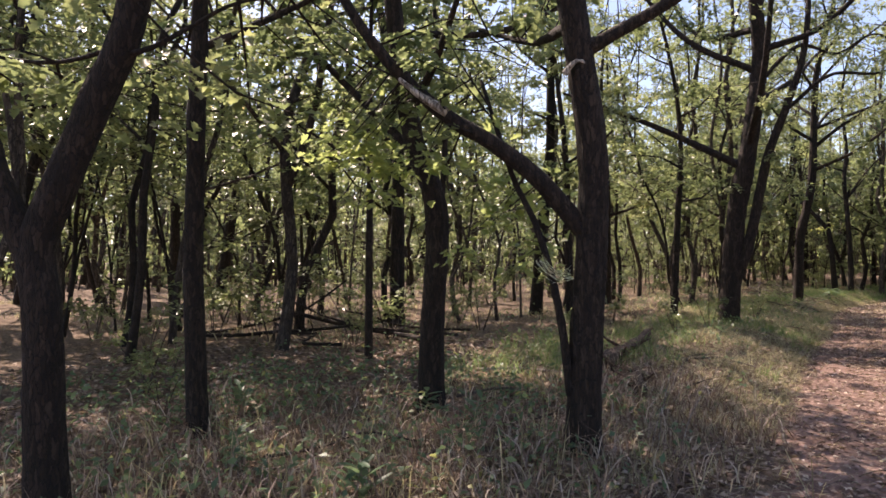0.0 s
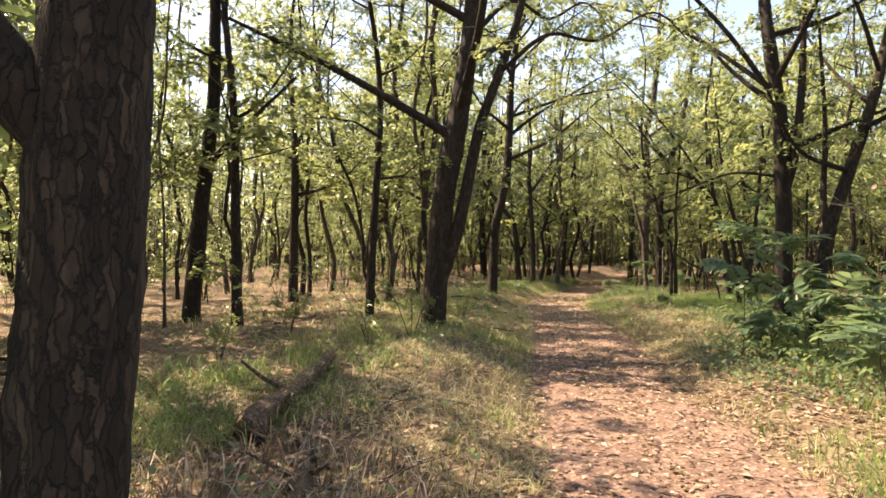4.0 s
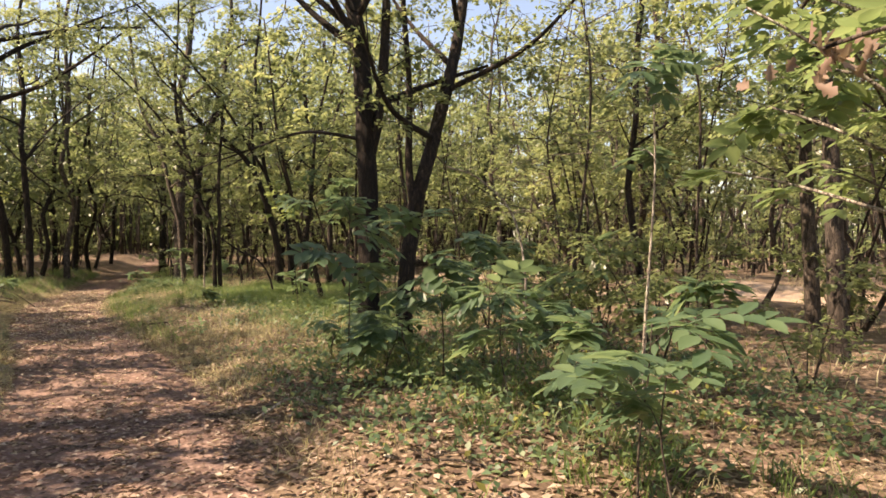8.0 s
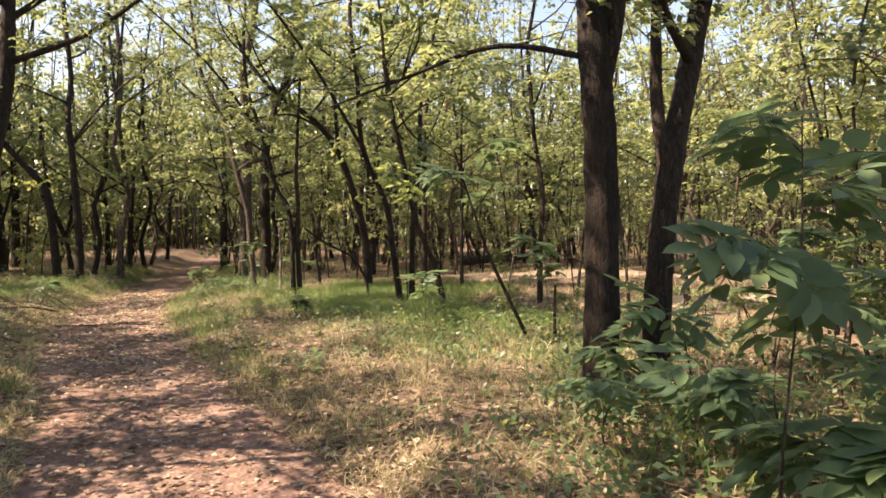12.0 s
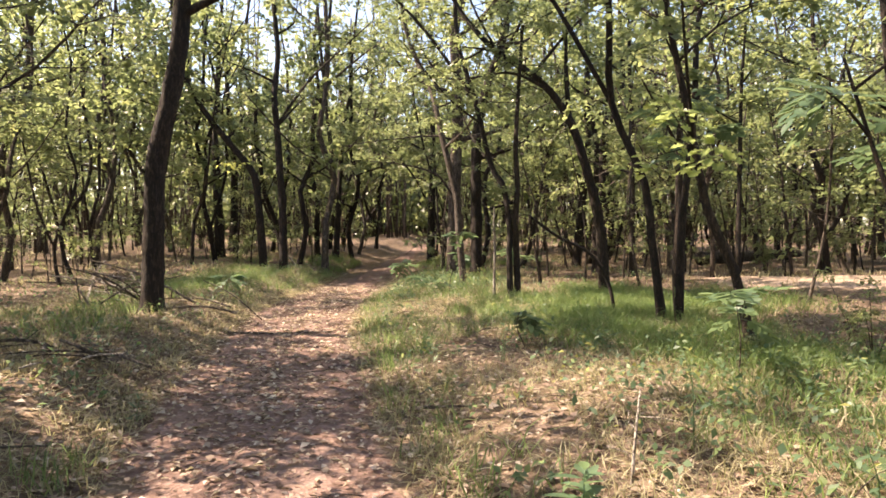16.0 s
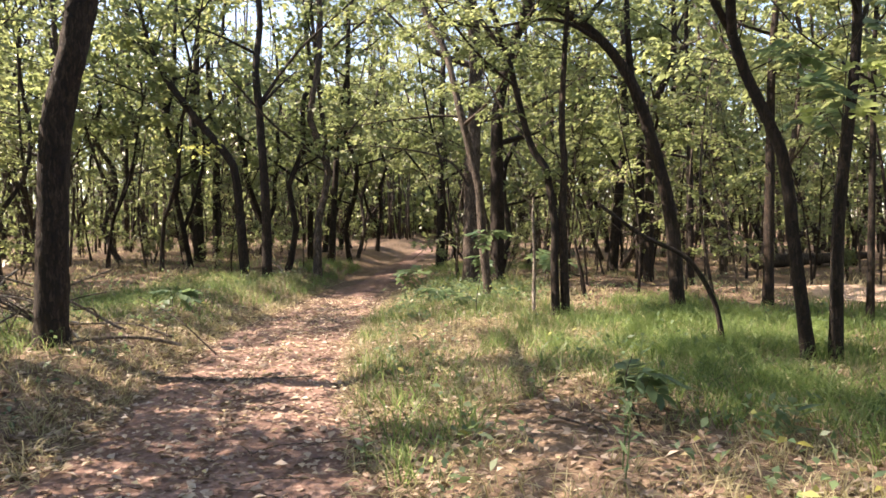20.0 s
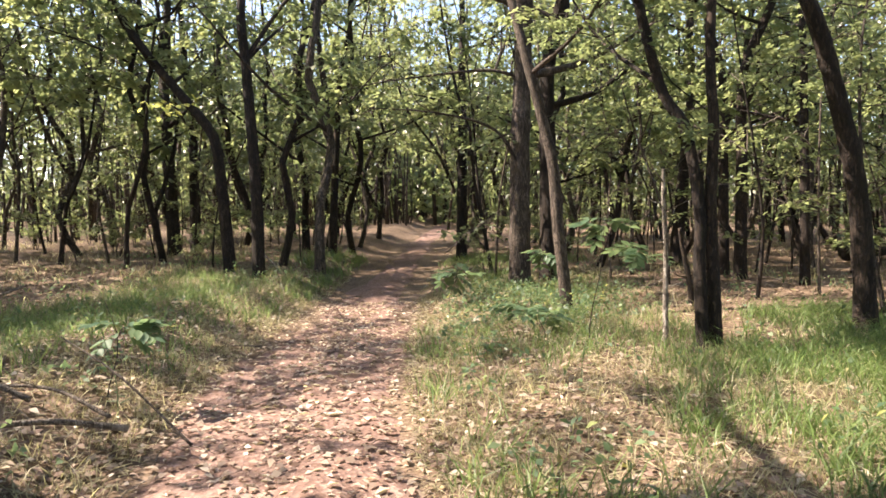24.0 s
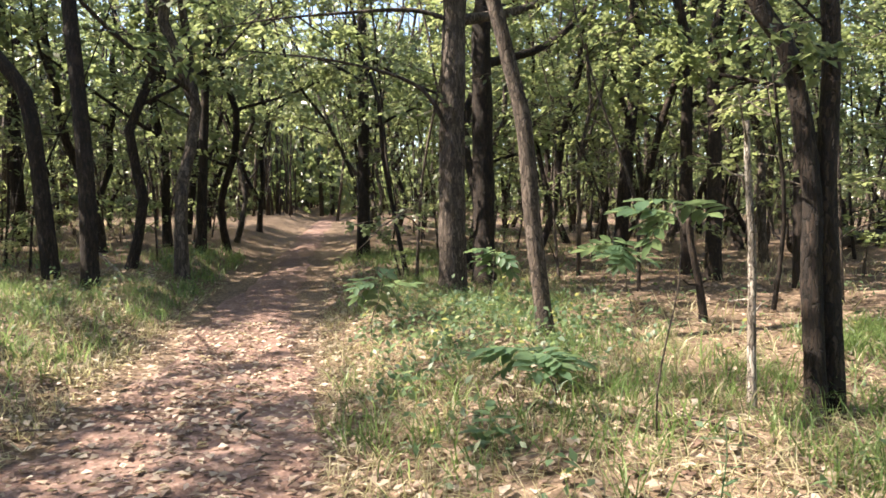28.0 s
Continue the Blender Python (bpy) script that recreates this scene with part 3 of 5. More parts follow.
along = q.uniform(0, 1, 22)      # sprays of lobed leaves on twigs around the limb
mid = np.stack([-0.25 - 1.9 * along, q.normal(0.34, 0.26, 22), 1.80 + 0.75 * along + q.normal(0.0, 0.26, 22)], 1)
tagged(child("leaf_spray", np_mesh("leaf_spray", *lobed(spray_leaves(q, mid, 520, 0.10, 0.068, 0.26)[0]), LEAF_LIT), low_limb), kind="stuff")
hold, _ = curve_pts([(0.02, -0.03, 1.72), (-0.34, -0.05, 2.13), (-0.71, -0.06, 2.42), (-1.2, -0.07, 2.73), (-1.74, -0.08, 3.31), (-2.3, 0.0, 4.3)], 0.1)
tagged(child("twig_spray", np_mesh("twig_spray", *joined([twig_prism(hold[int(np.argmin(np.linalg.norm(hold - m, axis=1)))], m, 0.009, 0.003) for m in mid]), BARK), low_limb), kind="stuff")
key(-0.11, 6.80, "tree", 14, [(0.01, -0.02, 0.89), (0.05, -0.04, 1.6), (0.0, -0.04, 2.15), (-0.2, 0.01, 2.75), (-0.4, 0.1, 4)], 0.25, 8.5, label=DARK, first=2.2, **LOBED)
key(6.0, 14.4, "tree", 15, [(0.09, -0.1, 2.0), (0.29, -0.26, 3.5), (0.48, -0.42, 5.4)], 0.42, 12,
    limbs=[([(0.1, -0.1, 0.9), (0.34, -0.26, 1.8), (0.6, -0.47, 3.42), (0.88, -0.69, 4.42), (1.16, -0.9, 5.6), (1.3, -0.9, 7.5)], 0.24, 0.07), ([(0.47, -0.42, 5.0), (1.5, 0.0, 5.9), (2.6, 0.5, 5.9), (3.4, 0.4, 6.3), (4.6, 1.0, 6.0)], 0.10, 0.018), ([(0.86, -0.68, 4.35), (1.6, -1.0, 5.0), (2.7, -0.9, 5.1), (3.6, -1.3, 5.6), (4.8, -1.0, 5.3)], 0.08, 0.015)],
    label="old oak of two stems grown together, ragged bark", first=3.0, **{**NEARKW, "leaves": 12000, "reach": 3.8, "count": 13})
# beside the middle of the trail
key(11.95, 12.35, "tree", 16, [(0.02, -0.01, 1.9), (0.03, 0.05, 2.9), (0.03, 0.1, 4.0)], 0.31, 12,
    limbs=[([(0.03, 0.03, 2.5), (0.16, -0.10, 3.3), (0.22, -0.2, 4.6), (0.3, -0.2, 7)], 0.19, 0.06),
           ([(0.02, 0.05, 2.9), (-0.45, 0.75, 3.0), (-0.8, 1.5, 2.75), (-1.1, 2.2, 2.5)], 0.06, 0.012),
           ([(0.03, 0.1, 4.2), (-0.8, 0.6, 5.6), (-1.8, 1.2, 6.8), (-2.8, 1.8, 7.6)], 0.11, 0.03), ([(0.03, 0.1, 4.4), (-0.6, 1.6, 5.8), (-1.0, 3.2, 6.8), (-1.2, 4.6, 7.4)], 0.10, 0.03)], label="tall dark oak that splits into twin stems", first=3.0, **{**NEARKW, "leaves": 8000, "count": 10, "reach": 3.4})
key(12.34, 11.99, "tree", 17, [(0.05, -0.03, 1.0), (0.28, -0.1, 2.1), (0.6, -0.2, 3.0), (1.1, -0.32, 4.4)], 0.25, 9.5,
    limbs=[([(0.2, -0.08, 1.8), (0.22, 0.02, 2.6), (0.3, 0.05, 3.8), (0.3, 0.2, 6)], 0.13, 0.04)], label="leaning dark oak with a forked stem", first=2.9, **{**NEARKW, "leaves": 7000, "count": 9, "reach": 3.2})
key(12.48, 24.1, "tree", 18, [(0.03, 0.0, 1.2), (0.09, 0.0, 2.35), (0.27, -0.11, 3.28), (0.4, -0.19, 4.2), (0.46, -0.2, 5.2), (0.5, -0.2, 6.3)], 0.33, 13, limbs=[([(0.46, -0.2, 5.4), (1.2, -0.7, 6.1), (2.4, -1.2, 6.9), (3.6, -2.0, 7.7)], 0.13, 0.03), ([(0.49, -0.2, 6.0), (1.4, 0.5, 6.8), (2.6, 1.5, 7.4), (3.8, 2.4, 8.2)], 0.12, 0.03)], label="dark oak with a long slightly bowed trunk", first=4.6, **{**NEARKW, "leaves": 15000, "count": 15, "reach": 4.2, "clumpy": 0.6})
key(20.75, 21.6, "tree", 19, [(-0.08, 0.07, 1.4), (-0.30, 0.22, 2.5), (-0.62, 0.45, 3.6), (-1.0, 0.9, 4.4), (-1.7, 1.7, 5.2)], 0.235, 7.0,
    limbs=[([(-0.62, 0.45, 3.6), (-0.66, 0.5, 4.6), (-0.55, 0.6, 6.3)], 0.12, 0.03), ([(-0.9, 0.8, 4.25), (-1.7, 1.1, 4.5), (-2.6, 1.7, 4.35), (-3.4, 2.3, 4.5)], 0.07, 0.015)], label="dark oak leaning and arching over the grass", first=4.2, **NEARKW)
key(18.93, 22.57, "tree", 20, [(0.02, 0.05, 0.84), (0.05, 0.07, 1.4), (0.02, 0.21, 2.22), (-0.12, 0.42, 2.7), (-0.3, 0.7, 4.0)], 0.125, 11,
    limbs=[([(0.13, -0.08, -0.05), (0.15, -0.03, 0.8), (0.14, 0.0, 1.45), (0.2, 0.0, 2.25), (0.2, 0.04, 3.2), (0.35, 0.0, 5.5)], 0.145, 0.06), ([(-0.3, 0.7, 4.0), (-1.0, 1.6, 5.6), (-2.0, 2.6, 7.0), (-3.0, 3.4, 8.0)], 0.08, 0.025)],
    label="oak of two dark stems side by side", first=2.6, **{**NEARKW, "leaves": 7000, "count": 9})
key(20.0, 25.05, "tree", 21, [(-0.02, 0.14, 1.15), (-0.01, 0.24, 2.05), (-0.08, 0.42, 2.85), (-0.16, 0.6, 3.6)], 0.17, 11, label="leaning slender oak with greyish bark", first=3.2, bark=BARK_GREY, **NEARKW)
key(22.08, 27.70, "tree", 22, [(0.08, 0.04, 1.3), (0.15, 0.09, 2.67), (0.27, 0.1, 4.3)], 0.40, 13.5, label="thick old oak with shaggy grey-brown bark", first=3.6,
    limbs=[([(0.2, 0.1, 3.9), (-0.21, 0.56, 4.05), (-0.91, 1.48, 4.0), (-1.46, 2.19, 3.92), (-1.98, 2.86, 3.78)], 0.07, 0.012), ([(0.05, 0.0, 2.2), (-0.4, 0.25, 2.9), (-1.2, 0.9, 3.2), (-2.2, 1.7, 3.3)], 0.07, 0.015)], bark=BARK_GREY, **NEARKW)
key(23.15, 27.85, "tree", 23, [(0.07, 0.06, 1.45), (0.1, 0.1, 3.0)], 0.36, 12, label=DARK, first=3.4, **NEARKW)
key(18.95, 31.85, "tree", 24, [(0.03, 0.09, 1.8), (-0.01, 0.28, 4.1), (-0.05, 0.39, 5.3)], 0.26, 13, limbs=[([(-0.02, 0.3, 4.4), (0.9, 0.0, 5.8), (2.0, -0.4, 7.0), (3.0, -0.6, 8.0)], 0.1, 0.03)], leaves=2600, label=DARK, first=3.2)
key(19.02, 33.25, "tree", 25, [(-0.09, 0.25, 2.5), (-0.25, 0.44, 3.2), (-0.86, 1.07, 4.25), (-1.3, 1.52, 5.1), (-1.7, 2.0, 6.2)], 0.29, 8.0, label="dark oak with a sharply kinked trunk", first=3.6)
key(17.86, 18.58, "tree", 26, [(-0.09, 0.12, 1.2), (-0.16, 0.21, 2.05), (-0.49, 0.55, 3.2)], 0.135, 9.5, limbs=[([(-0.49, 0.55, 3.2), (-1.4, 1.2, 5.0), (-2.6, 1.9, 6.6), (-3.8, 2.4, 7.6)], 0.08, 0.025)], leaves=2600, label="thin dark oak leaning beside its twin", first=2.6)
key(18.03, 18.4, "tree", 27, [(0.05, 0, 1.37), (0.14, -0.05, 2.27), (0.23, -0.09, 3.2)], 0.13, 7.5, label="thin dark oak leaning beside its twin", first=2.6)
key(16.5, 16.66, "tree", 28, [(-0.13, 0.14, 0.88), (-0.37, 0.35, 1.6), (-0.5, 0.5, 2.6)], 0.12, 6, label="thin leaning oak sapling with dark bark", first=2.0)
q = np.random.default_rng(22)
thin = bpy.data.objects["tree.017"]
mid = np.array([-0.95, 0.25, 2.45]) + q.normal(0, 1, (7, 3)) * np.array([0.35, 0.35, 0.22])
tagged(child("leaf_spray", np_mesh("leaf_spray", *lobed(spray_leaves(q, mid, 170, 0.13, 0.09, 0.30)[0]), LEAF_LIT), thin), kind="stuff")
tagged(child("twig_spray", np_mesh("twig_spray", *joined([twig_prism(np.array([-0.46, 0.46, 2.3]), m, 0.010, 0.003) for m in mid]), BARK), thin), kind="stuff")
SLIM = "slender oak in the wood with dark bark"
for seed, (x, y, dia, lx, ly, h) in enumerate([
        (-0.91, 13.7, 0.31, 0, 0, 9), (-0.1, 11.3, 0.12, 0.03, 0, 9), (-0.99, 9.2, 0.11, 0, 0, 6), 
        (-8.6, 22.0, 0.36, 0, 0, 10), (-6.46, 19.7, 0.34, 0.14, 0, 10), (2.31, 17.1, 0.32, 0.07, -0.06, 9.5),
        (3.03, 16.25, 0.20, -0.03, 0, 8), (5.69, 16.9, 0.19, 0.03, -0.03, 8), (5.27, 22.0, 0.28, 0, 0, 9),
        (20.2, 39.2, 0.42, 0, 0.08, 10), (22.4, 20.9, 0.19, 0.02, 0, 8), (21.3, 19.07, 0.11, 0.02, 0, 6.5), (21.4, 40.5, 0.36, 0, 0, 10),
        (23.1, 35.4, 0.25, 0.06, 0, 8.5), (26.2, 40.8, 0.26, 0.12, -0.08, 8.5), (25.4, 25.0, 0.26, 0.06, 0.02, 9), (27.4, 27.4, 0.31, 0.1, -0.03, 9),
        (25.7, 32.9, 0.31, 0.05, 0.03, 9.5), (25.0, 23.7, 0.18, 0.04, 0.03, 8), (26.0, 25.6, 0.24, 0.04, 0.03, 8.5)]):
    key(x, y, "tree", 40 + seed, [(lx * 2, ly * 2, 2.0), (lx * 4.5, ly * 4.5, 4.0)], dia, h, first=2.6, label=SLIM, group="trees of the wood")
for seed, (x, y, dia) in enumerate([(14.7, 6.65, 0.22), (13.2, 6.4, 0.23)]):
    key(x, y, "tree", 70 + seed, [(0, 0.03, 1), (0.1, 0.1, 3)], dia, 7.5, first=2.2, bark=BARK_GREY, label="oak with pale greyish sunlit bark", group="pale trees")

# the wood around: a dozen kinds of tree, set out again and again
rng = np.random.default_rng(5)
OPEN = [((21.2, 12.8), (2.6, 2.8)), ((26.6, 7.4), (4.2, 2.2)), ((24.3, 17.5), (2.2, 4.2)), ((1.5, 5.5), (4.0, 3.2)), ((-2.5, 6.0), (3.0, 3.5)), ((18.5, 20.5), (3.6, 4.0)), ((20.5, 24.5), (2.4, 2.6)), ((14.5, 14.5), (3.4, 4.0)), ((9.8, 9.3), (4.0, 3.5)), ((15.3, 29.2), (3.4, 3.2)), ((13.2, 29.2), (2.2, 2.6)), ((16.5, 30.5), (3.4, 4.0))]


def free_spot(x, y, spots, trail_gap, eye_gap, gap):
    d = trail_dist(np.array([x]), np.array([y]))[0][0]
    eye = np.hypot(EYES[:, 0] - x, EYES[:, 1] - y).min()
    if d < trail_gap or eye < eye_gap or eye > 27:
        return False
    if any(((x - c[0]) / r[0]) ** 2 + ((y - c[1]) / r[1]) ** 2 < 1 for c, r in OPEN):
        return False
    return min((x - a) ** 2 + (y - b) ** 2 for a, b in spots) > gap ** 2


def scatter(kinds, count, spots, box, trail_gap, eye_gap, gap, sizes, used):
    """Sets out copies of the kinds over a box of the plan, with room between them."""
    done = tries = 0
    while done < count and tries < 40 * count:
        tries += 1
        x, y = rng.uniform(box[0], box[1]), rng.uniform(box[2], box[3])
        if not free_spot(x, y, spots, trail_gap, eye_gap, gap):
            continue
        spots.append((x, y))
        if kinds in (KIND, KIND_FAR):      # the finer crowns stand near the trail
            kinds = KIND if np.hypot(EYES[:, 0] - x, EYES[:, 1] - y).min() < 12 else KIND_FAR
        k = int(rng.integers(0, len(kinds)))
        s = rng.uniform(*sizes)
        m = Matrix.LocRotScale((x, y, land1(x, y)), Euler((rng.normal(0, 0.04), rng.normal(0, 0.04), rng.uniform(0, 6.28))), (s, s, s))
        if kinds[k].name in used:
            copy_thing(kinds[k], m).matrix_basis = m
        else:
            kinds[k].matrix_basis = m
            used.add(kinds[k].name)
        done += 1


KIND, KIND_FAR = [], []
for k in range(20):
    h, dia = rng.uniform(8.5, 12.5), rng.uniform(0.08, 0.19)
    b1, b2 = rng.normal(0, 0.25, 2), rng.normal(0, 0.5, 2)
    pts = [(0, 0, 0)]
    for u in (0.10, 0.19, 0.28, 0.37, 0.47, 0.56, 0.65):
        sway = b1 * min(1, u * 4) + b2 * u * 1.9 + rng.normal(0, 0.11, 2)
        pts.append((sway[0], sway[1], h * u))
    fork = []
    if k % 3 != 0:      # a second stem
        i = 1 + k % 2
        p, yaw, ln = np.array(pts[i]), rng.uniform(0, 6.28), rng.uniform(0.5, 1.3)
        d = np.array([math.cos(yaw), math.sin(yaw), 0]) * ln
        fork = [([p, p + d * 0.35 + [0, 0, h * 0.09], p + d * 0.6 + [0, 0, h * 0.22] + rng.normal(0, 0.1, 3), p + d * 0.8 + [0, 0, h * 0.38] + rng.normal(0, 0.15, 3), p + d * 1.3 + [0, 0, h * 0.55]], dia * 0.7, dia * 0.25)]
    fine_leaf = dict(leaves=3700, leaf=(0.107, 0.061)) if k < 10 else dict(leaves=1500, leaf=(0.172, 0.100), tilt=0.6)
    (KIND if k < 10 else KIND_FAR).append(make_tree(rng, "tree", pts, dia, h, limbs=fork, first=rng.uniform(1.5, 2.4), count=6 - len(fork), reach=3.0, per=5, spread=0.36, low=7, clumpy=0.62, **fine_leaf,
                          bark=(BARK, BARK_GREY)[k % 2], group="trees of the wood", label="slender oak of the surrounding wood, dark bark, green leaves"))
spots = list(KNOWN)
used = set()
scatter(KIND, 58, spots, (12, 46, 26, 56), 1.5, 6.5, 1.4, (1.0, 1.35), used)      # along the trail ahead
scatter(KIND, 60, spots, (-16, 46, 8, 56), 2.6, 6.5, 1.6, (0.85, 1.15), used)
scatter(KIND, 74, spots, (12, 46, -6, 30), 2.6, 6.5, 1.5, (0.75, 1.15), used)
scatter(KIND, 24, spots, (-12, 1, 9, 22), 2.6, 6.5, 1.5, (0.85, 1.15), used)
scatter(KIND, 22, spots, (-16, 14, -8, 30), 2.6, 5.0, 1.8, (0.85, 1.15), used)
scatter(KIND, 7, spots, (4.2, 9.3, 16.5, 27.5), 2.7, 3.6, 1.6, (0.8, 1.1), used)     # added on the sunny side, mostly out of view, to shade the trail

# added trees: some lean and close over the trail, others, mostly unseen, shade it from the sunny side
for x, y, lean_x, lean_y, s in ((7.5, 20.8, 0, 0, 1.05), (8.4, 25.0, 0, 0, 1.05), (9.6, 26.4, 0, 0, 1.0), (11.4, 30.3, 0, 0, 1.1), (12.7, 30.9, 0, 0, 0.95), (7.4, 18.0, 0, 0, 1.0), (9.3, 21.7, 0, -0.04, 1.0), (9.7, 24.0, 0, 0, 1.05), (-5.4, 7.8, 0.05, 0.08, 1.0), (-6.4, 11.6, 0, 0.05, 1.0), (1.2, 15.2, 0, 0.05, 0.9),
                                (-4.1, 9.0, 0.1, 0.06, 1.0), (-4.8, 10.4, 0.1, 0.05, 0.95), (24.0, 30.2, 0.12, -0.14, 1.1), (20.6, 33.8, -0.1, 0.16, 1.1), (28.1, 34.3, 0.12, -0.16, 1.15),
                                (24.3, 37.5, -0.1, 0.16, 1.15), (33.8, 39.8, 0.12, -0.16, 1.2), (28.6, 42.4, -0.1, 0.16, 1.2), (38.4, 44.4, 0.12, -0.16, 1.2), (32.4, 46.6, -0.1, 0.16, 1.2)):
    m = Matrix.Translation((x, y, land1(x, y))) @ Euler((-lean_x, lean_y, 0)).to_matrix().to_4x4() @ Matrix.Rotation(x, 4, "Z") @ Matrix.Diagonal((s, s, s, 1))
    copy_thing(KIND[int(x) % 10], m).matrix_basis = m
    spots.append((x, y))

# thin young stems between them
THIN = []
for k in range(6):
    h, dia = rng.uniform(3.5, 6.0), rng.uniform(0.035, 0.07)
    b1, b2 = rng.normal(0, 0.2, 2), rng.normal(0, 0.5, 2)
    THIN.append(make_tree(rng, "young_tree", [(0, 0, 0), (b1[0] * 0.5, b1[1] * 0.5, h * 0.3), (b1[0] + b2[0] * 0.6, b1[1] + b2[1] * 0.6, h * 0.65)], dia, h, first=0.9, count=3, reach=1.2, per=5,
                          leaves=760, leaf=(0.11, 0.062), spread=0.32, bark=(BARK, BARK_GREY)[k % 2], spray=TWIG, group="young trees", label="thin young oak with a wiry dark stem"))
used = set()
scatter(THIN, 112, spots, (8, 46, 12, 56), 1.7, 6.0, 0.8, (0.8, 1.2), used)
scatter(THIN, 75, spots, (-14, 46, 0, 50), 2.3, 6.5, 0.9, (0.8, 1.2), used)
scatter(THIN, 40, spots, (10, 34, 14, 44), 1.9, 6.0, 0.8, (0.7, 1.0), used)

# low bushes of the understorey
BUSH = []
for k in range(5):
    rootob = new("bush")
    stems, tips = [], []
    for j in range(4):
        yaw, h = rng.uniform(0, 6.28), rng.uniform(0.5, 1.5)
        e = np.array([math.cos(yaw) * h * 0.55, math.sin(yaw) * h * 0.55, h])
        m1 = e * 0.5 + np.array([0, 0, 0.12])
        child("stem", np_mesh("stem", *tube([(0.04 * math.cos(yaw), 0.04 * math.sin(yaw), -0.05), m1, e], 0.012, 0.004, 5, 0.3), BARK_GREY), rootob)
        tips += [e, m1 * 0.3 + e * 0.7, m1]
    tips = np.array(tips)
    tips[:, 2] = np.maximum(tips[:, 2], 0.2)
    child("foliage", np_mesh("foliage", *spray_leaves(rng, tips, 520, 0.085, 0.045, 0.26), LEAF), rootob)
    BUSH.append(tagged(rootob, "low leafy bush of the understorey", "bush", "bushes"))
used = set()
scatter(BUSH, 60, spots, (8, 46, 12, 56), 1.6, 6.0, 0.7, (0.6, 1.2), used)
scatter(BUSH, 14, spots, (-6, 3, 7, 15), 2.0, 6.0, 0.7, (0.6, 1.1), used)
for x, y, s in ((15.6, 13.2, 0.6), (16.4, 14.3, 0.5), (17.0, 15.6, 0.6), (15.0, 14.6, 0.35), (16.0, 12.2, 0.7), (17.6, 14.4, 0.7), (18.3, 16.2, 0.6), (16.2, 16.4, 0.35), (5.2, 13.4, 0.7), (4.2, 12.3, 0.6), (3.6, 14.6, 0.8), (7.1, 15.6, 0.6), (2.2, 11.8, 0.6), (-3.2, 7.4, 0.7), (-2.6, 6.4, 0.5)):
    m = Matrix.LocRotScale((x, y, land1(x, y)), Euler((0, 0, x * 3)), (s, s, s))
    copy_thing(BUSH[int(x * 7) % 5], m).matrix_basis = m
scatter(BUSH, 50, spots, (-14, 46, 0, 50), 2.0, 6.0, 0.8, (0.6, 1.3), used)

# thicker brush behind the saplings
for k in range(17):
    x, y = rng.uniform(10.8, 16.5), rng.uniform(5.6, 11.2)
    s = rng.uniform(0.8, 1.25)
    m = Matrix.LocRotScale((x, y, land1(x, y)), Euler((0, 0, rng.uniform(0, 6.28))), (s, s, s))
    copy_thing(BUSH[k % 5], m).matrix_basis = m
for k in range(9):
    x, y = rng.uniform(12.5, 18), rng.uniform(5.0, 11.0)
    m = Matrix.LocRotScale((x, y, land1(x, y)), Euler((0, 0, rng.uniform(0, 6.28))), (1, 1, 1))
    copy_thing(THIN[k % 6], m).matrix_basis = m

# the far wood, too dense to count
pieces_t, clumps, count_far = [], ([], []), 0
for k in range(4200):
    ang, rad = rng.uniform(-0.25, 2.75), 22 + 62 * rng.uniform(0, 1) ** 1.25
    if k < 60:      # where the trail is lost to sight
        ang, rad = rng.normal(0.92, 0.10), rng.uniform(46, 80)
    x, y = 10 + rad * math.cos(ang), 14 + rad * math.sin(ang)
    d = trail_dist(np.array([x]), np.array([y]))[0][0]
    eye = np.hypot(EYES[:, 0] - x, EYES[:, 1] - y).min()
    if eye < 26.5 or (d < 1.5 and eye < 33) or count_far > 720:
        continue
    z, h = land1(x, y), rng.uniform(10, 16)
    lean = rng.normal(0, 0.6, 2)
    pieces_t.append(tube([(x, y, z - 0.1), (x + lean[0] * 0.4, y + lean[1] * 0.4, z + h * 0.5), (x + lean[0], y + lean[1], z + h)], rng.uniform(0.06, 0.15), 0.03, 5, 6))
    for j in range(4):
        sx, sy = x + rng.normal(0, 1.6), y + rng.normal(0, 1.6)
        if trail_dist(np.array([sx]), np.array([sy]))[0][0] > 1.7:
            pieces_t.append(tube([(sx, sy, z - 0.2), (sx + rng.normal(0, 0.3), sy + rng.normal(0, 0.3), z + 2.5), (sx + rng.normal(0, 0.6), sy + rng.normal(0, 0.4), z + rng.uniform(4, 7))], rng.uniform(0.03, 0.08), 0.02, 4, 6))
    n, wide = (21, 1.6) if eye < 40 else (19, 2.2)
    c = np.array([x, y, z]) + np.stack([rng.normal(0, wide, n), rng.normal(0, wide, n), 1.5 + (h - 1.5) * rng.uniform(0.0, 1.0, n) ** 1.2], 1)
    c[:2, 2] = z + rng.uniform(0.4, 1.8, 2)
    if k < 60:
        c[:, 2] = z + rng.uniform(0.3, 9.0, n)
    over = trail_dist(c[:, 0], c[:, 1])[0] < 2.6
    clumps[0 if eye < 40 else 1].append(c[~(over & (c[:, 2] < 4.2 + z) & (eye < 40))])
    count_far += 1
clumps = [np.concatenate(c) for c in clumps]
pieces_l = [spray_leaves(rng, clumps[0], 16 * len(clumps[0]), 0.26, 0.145, 0.72, 1.1), spray_leaves(rng, clumps[1], 15 * len(clumps[1]), 0.54, 0.30, 1.25, 1.1)]
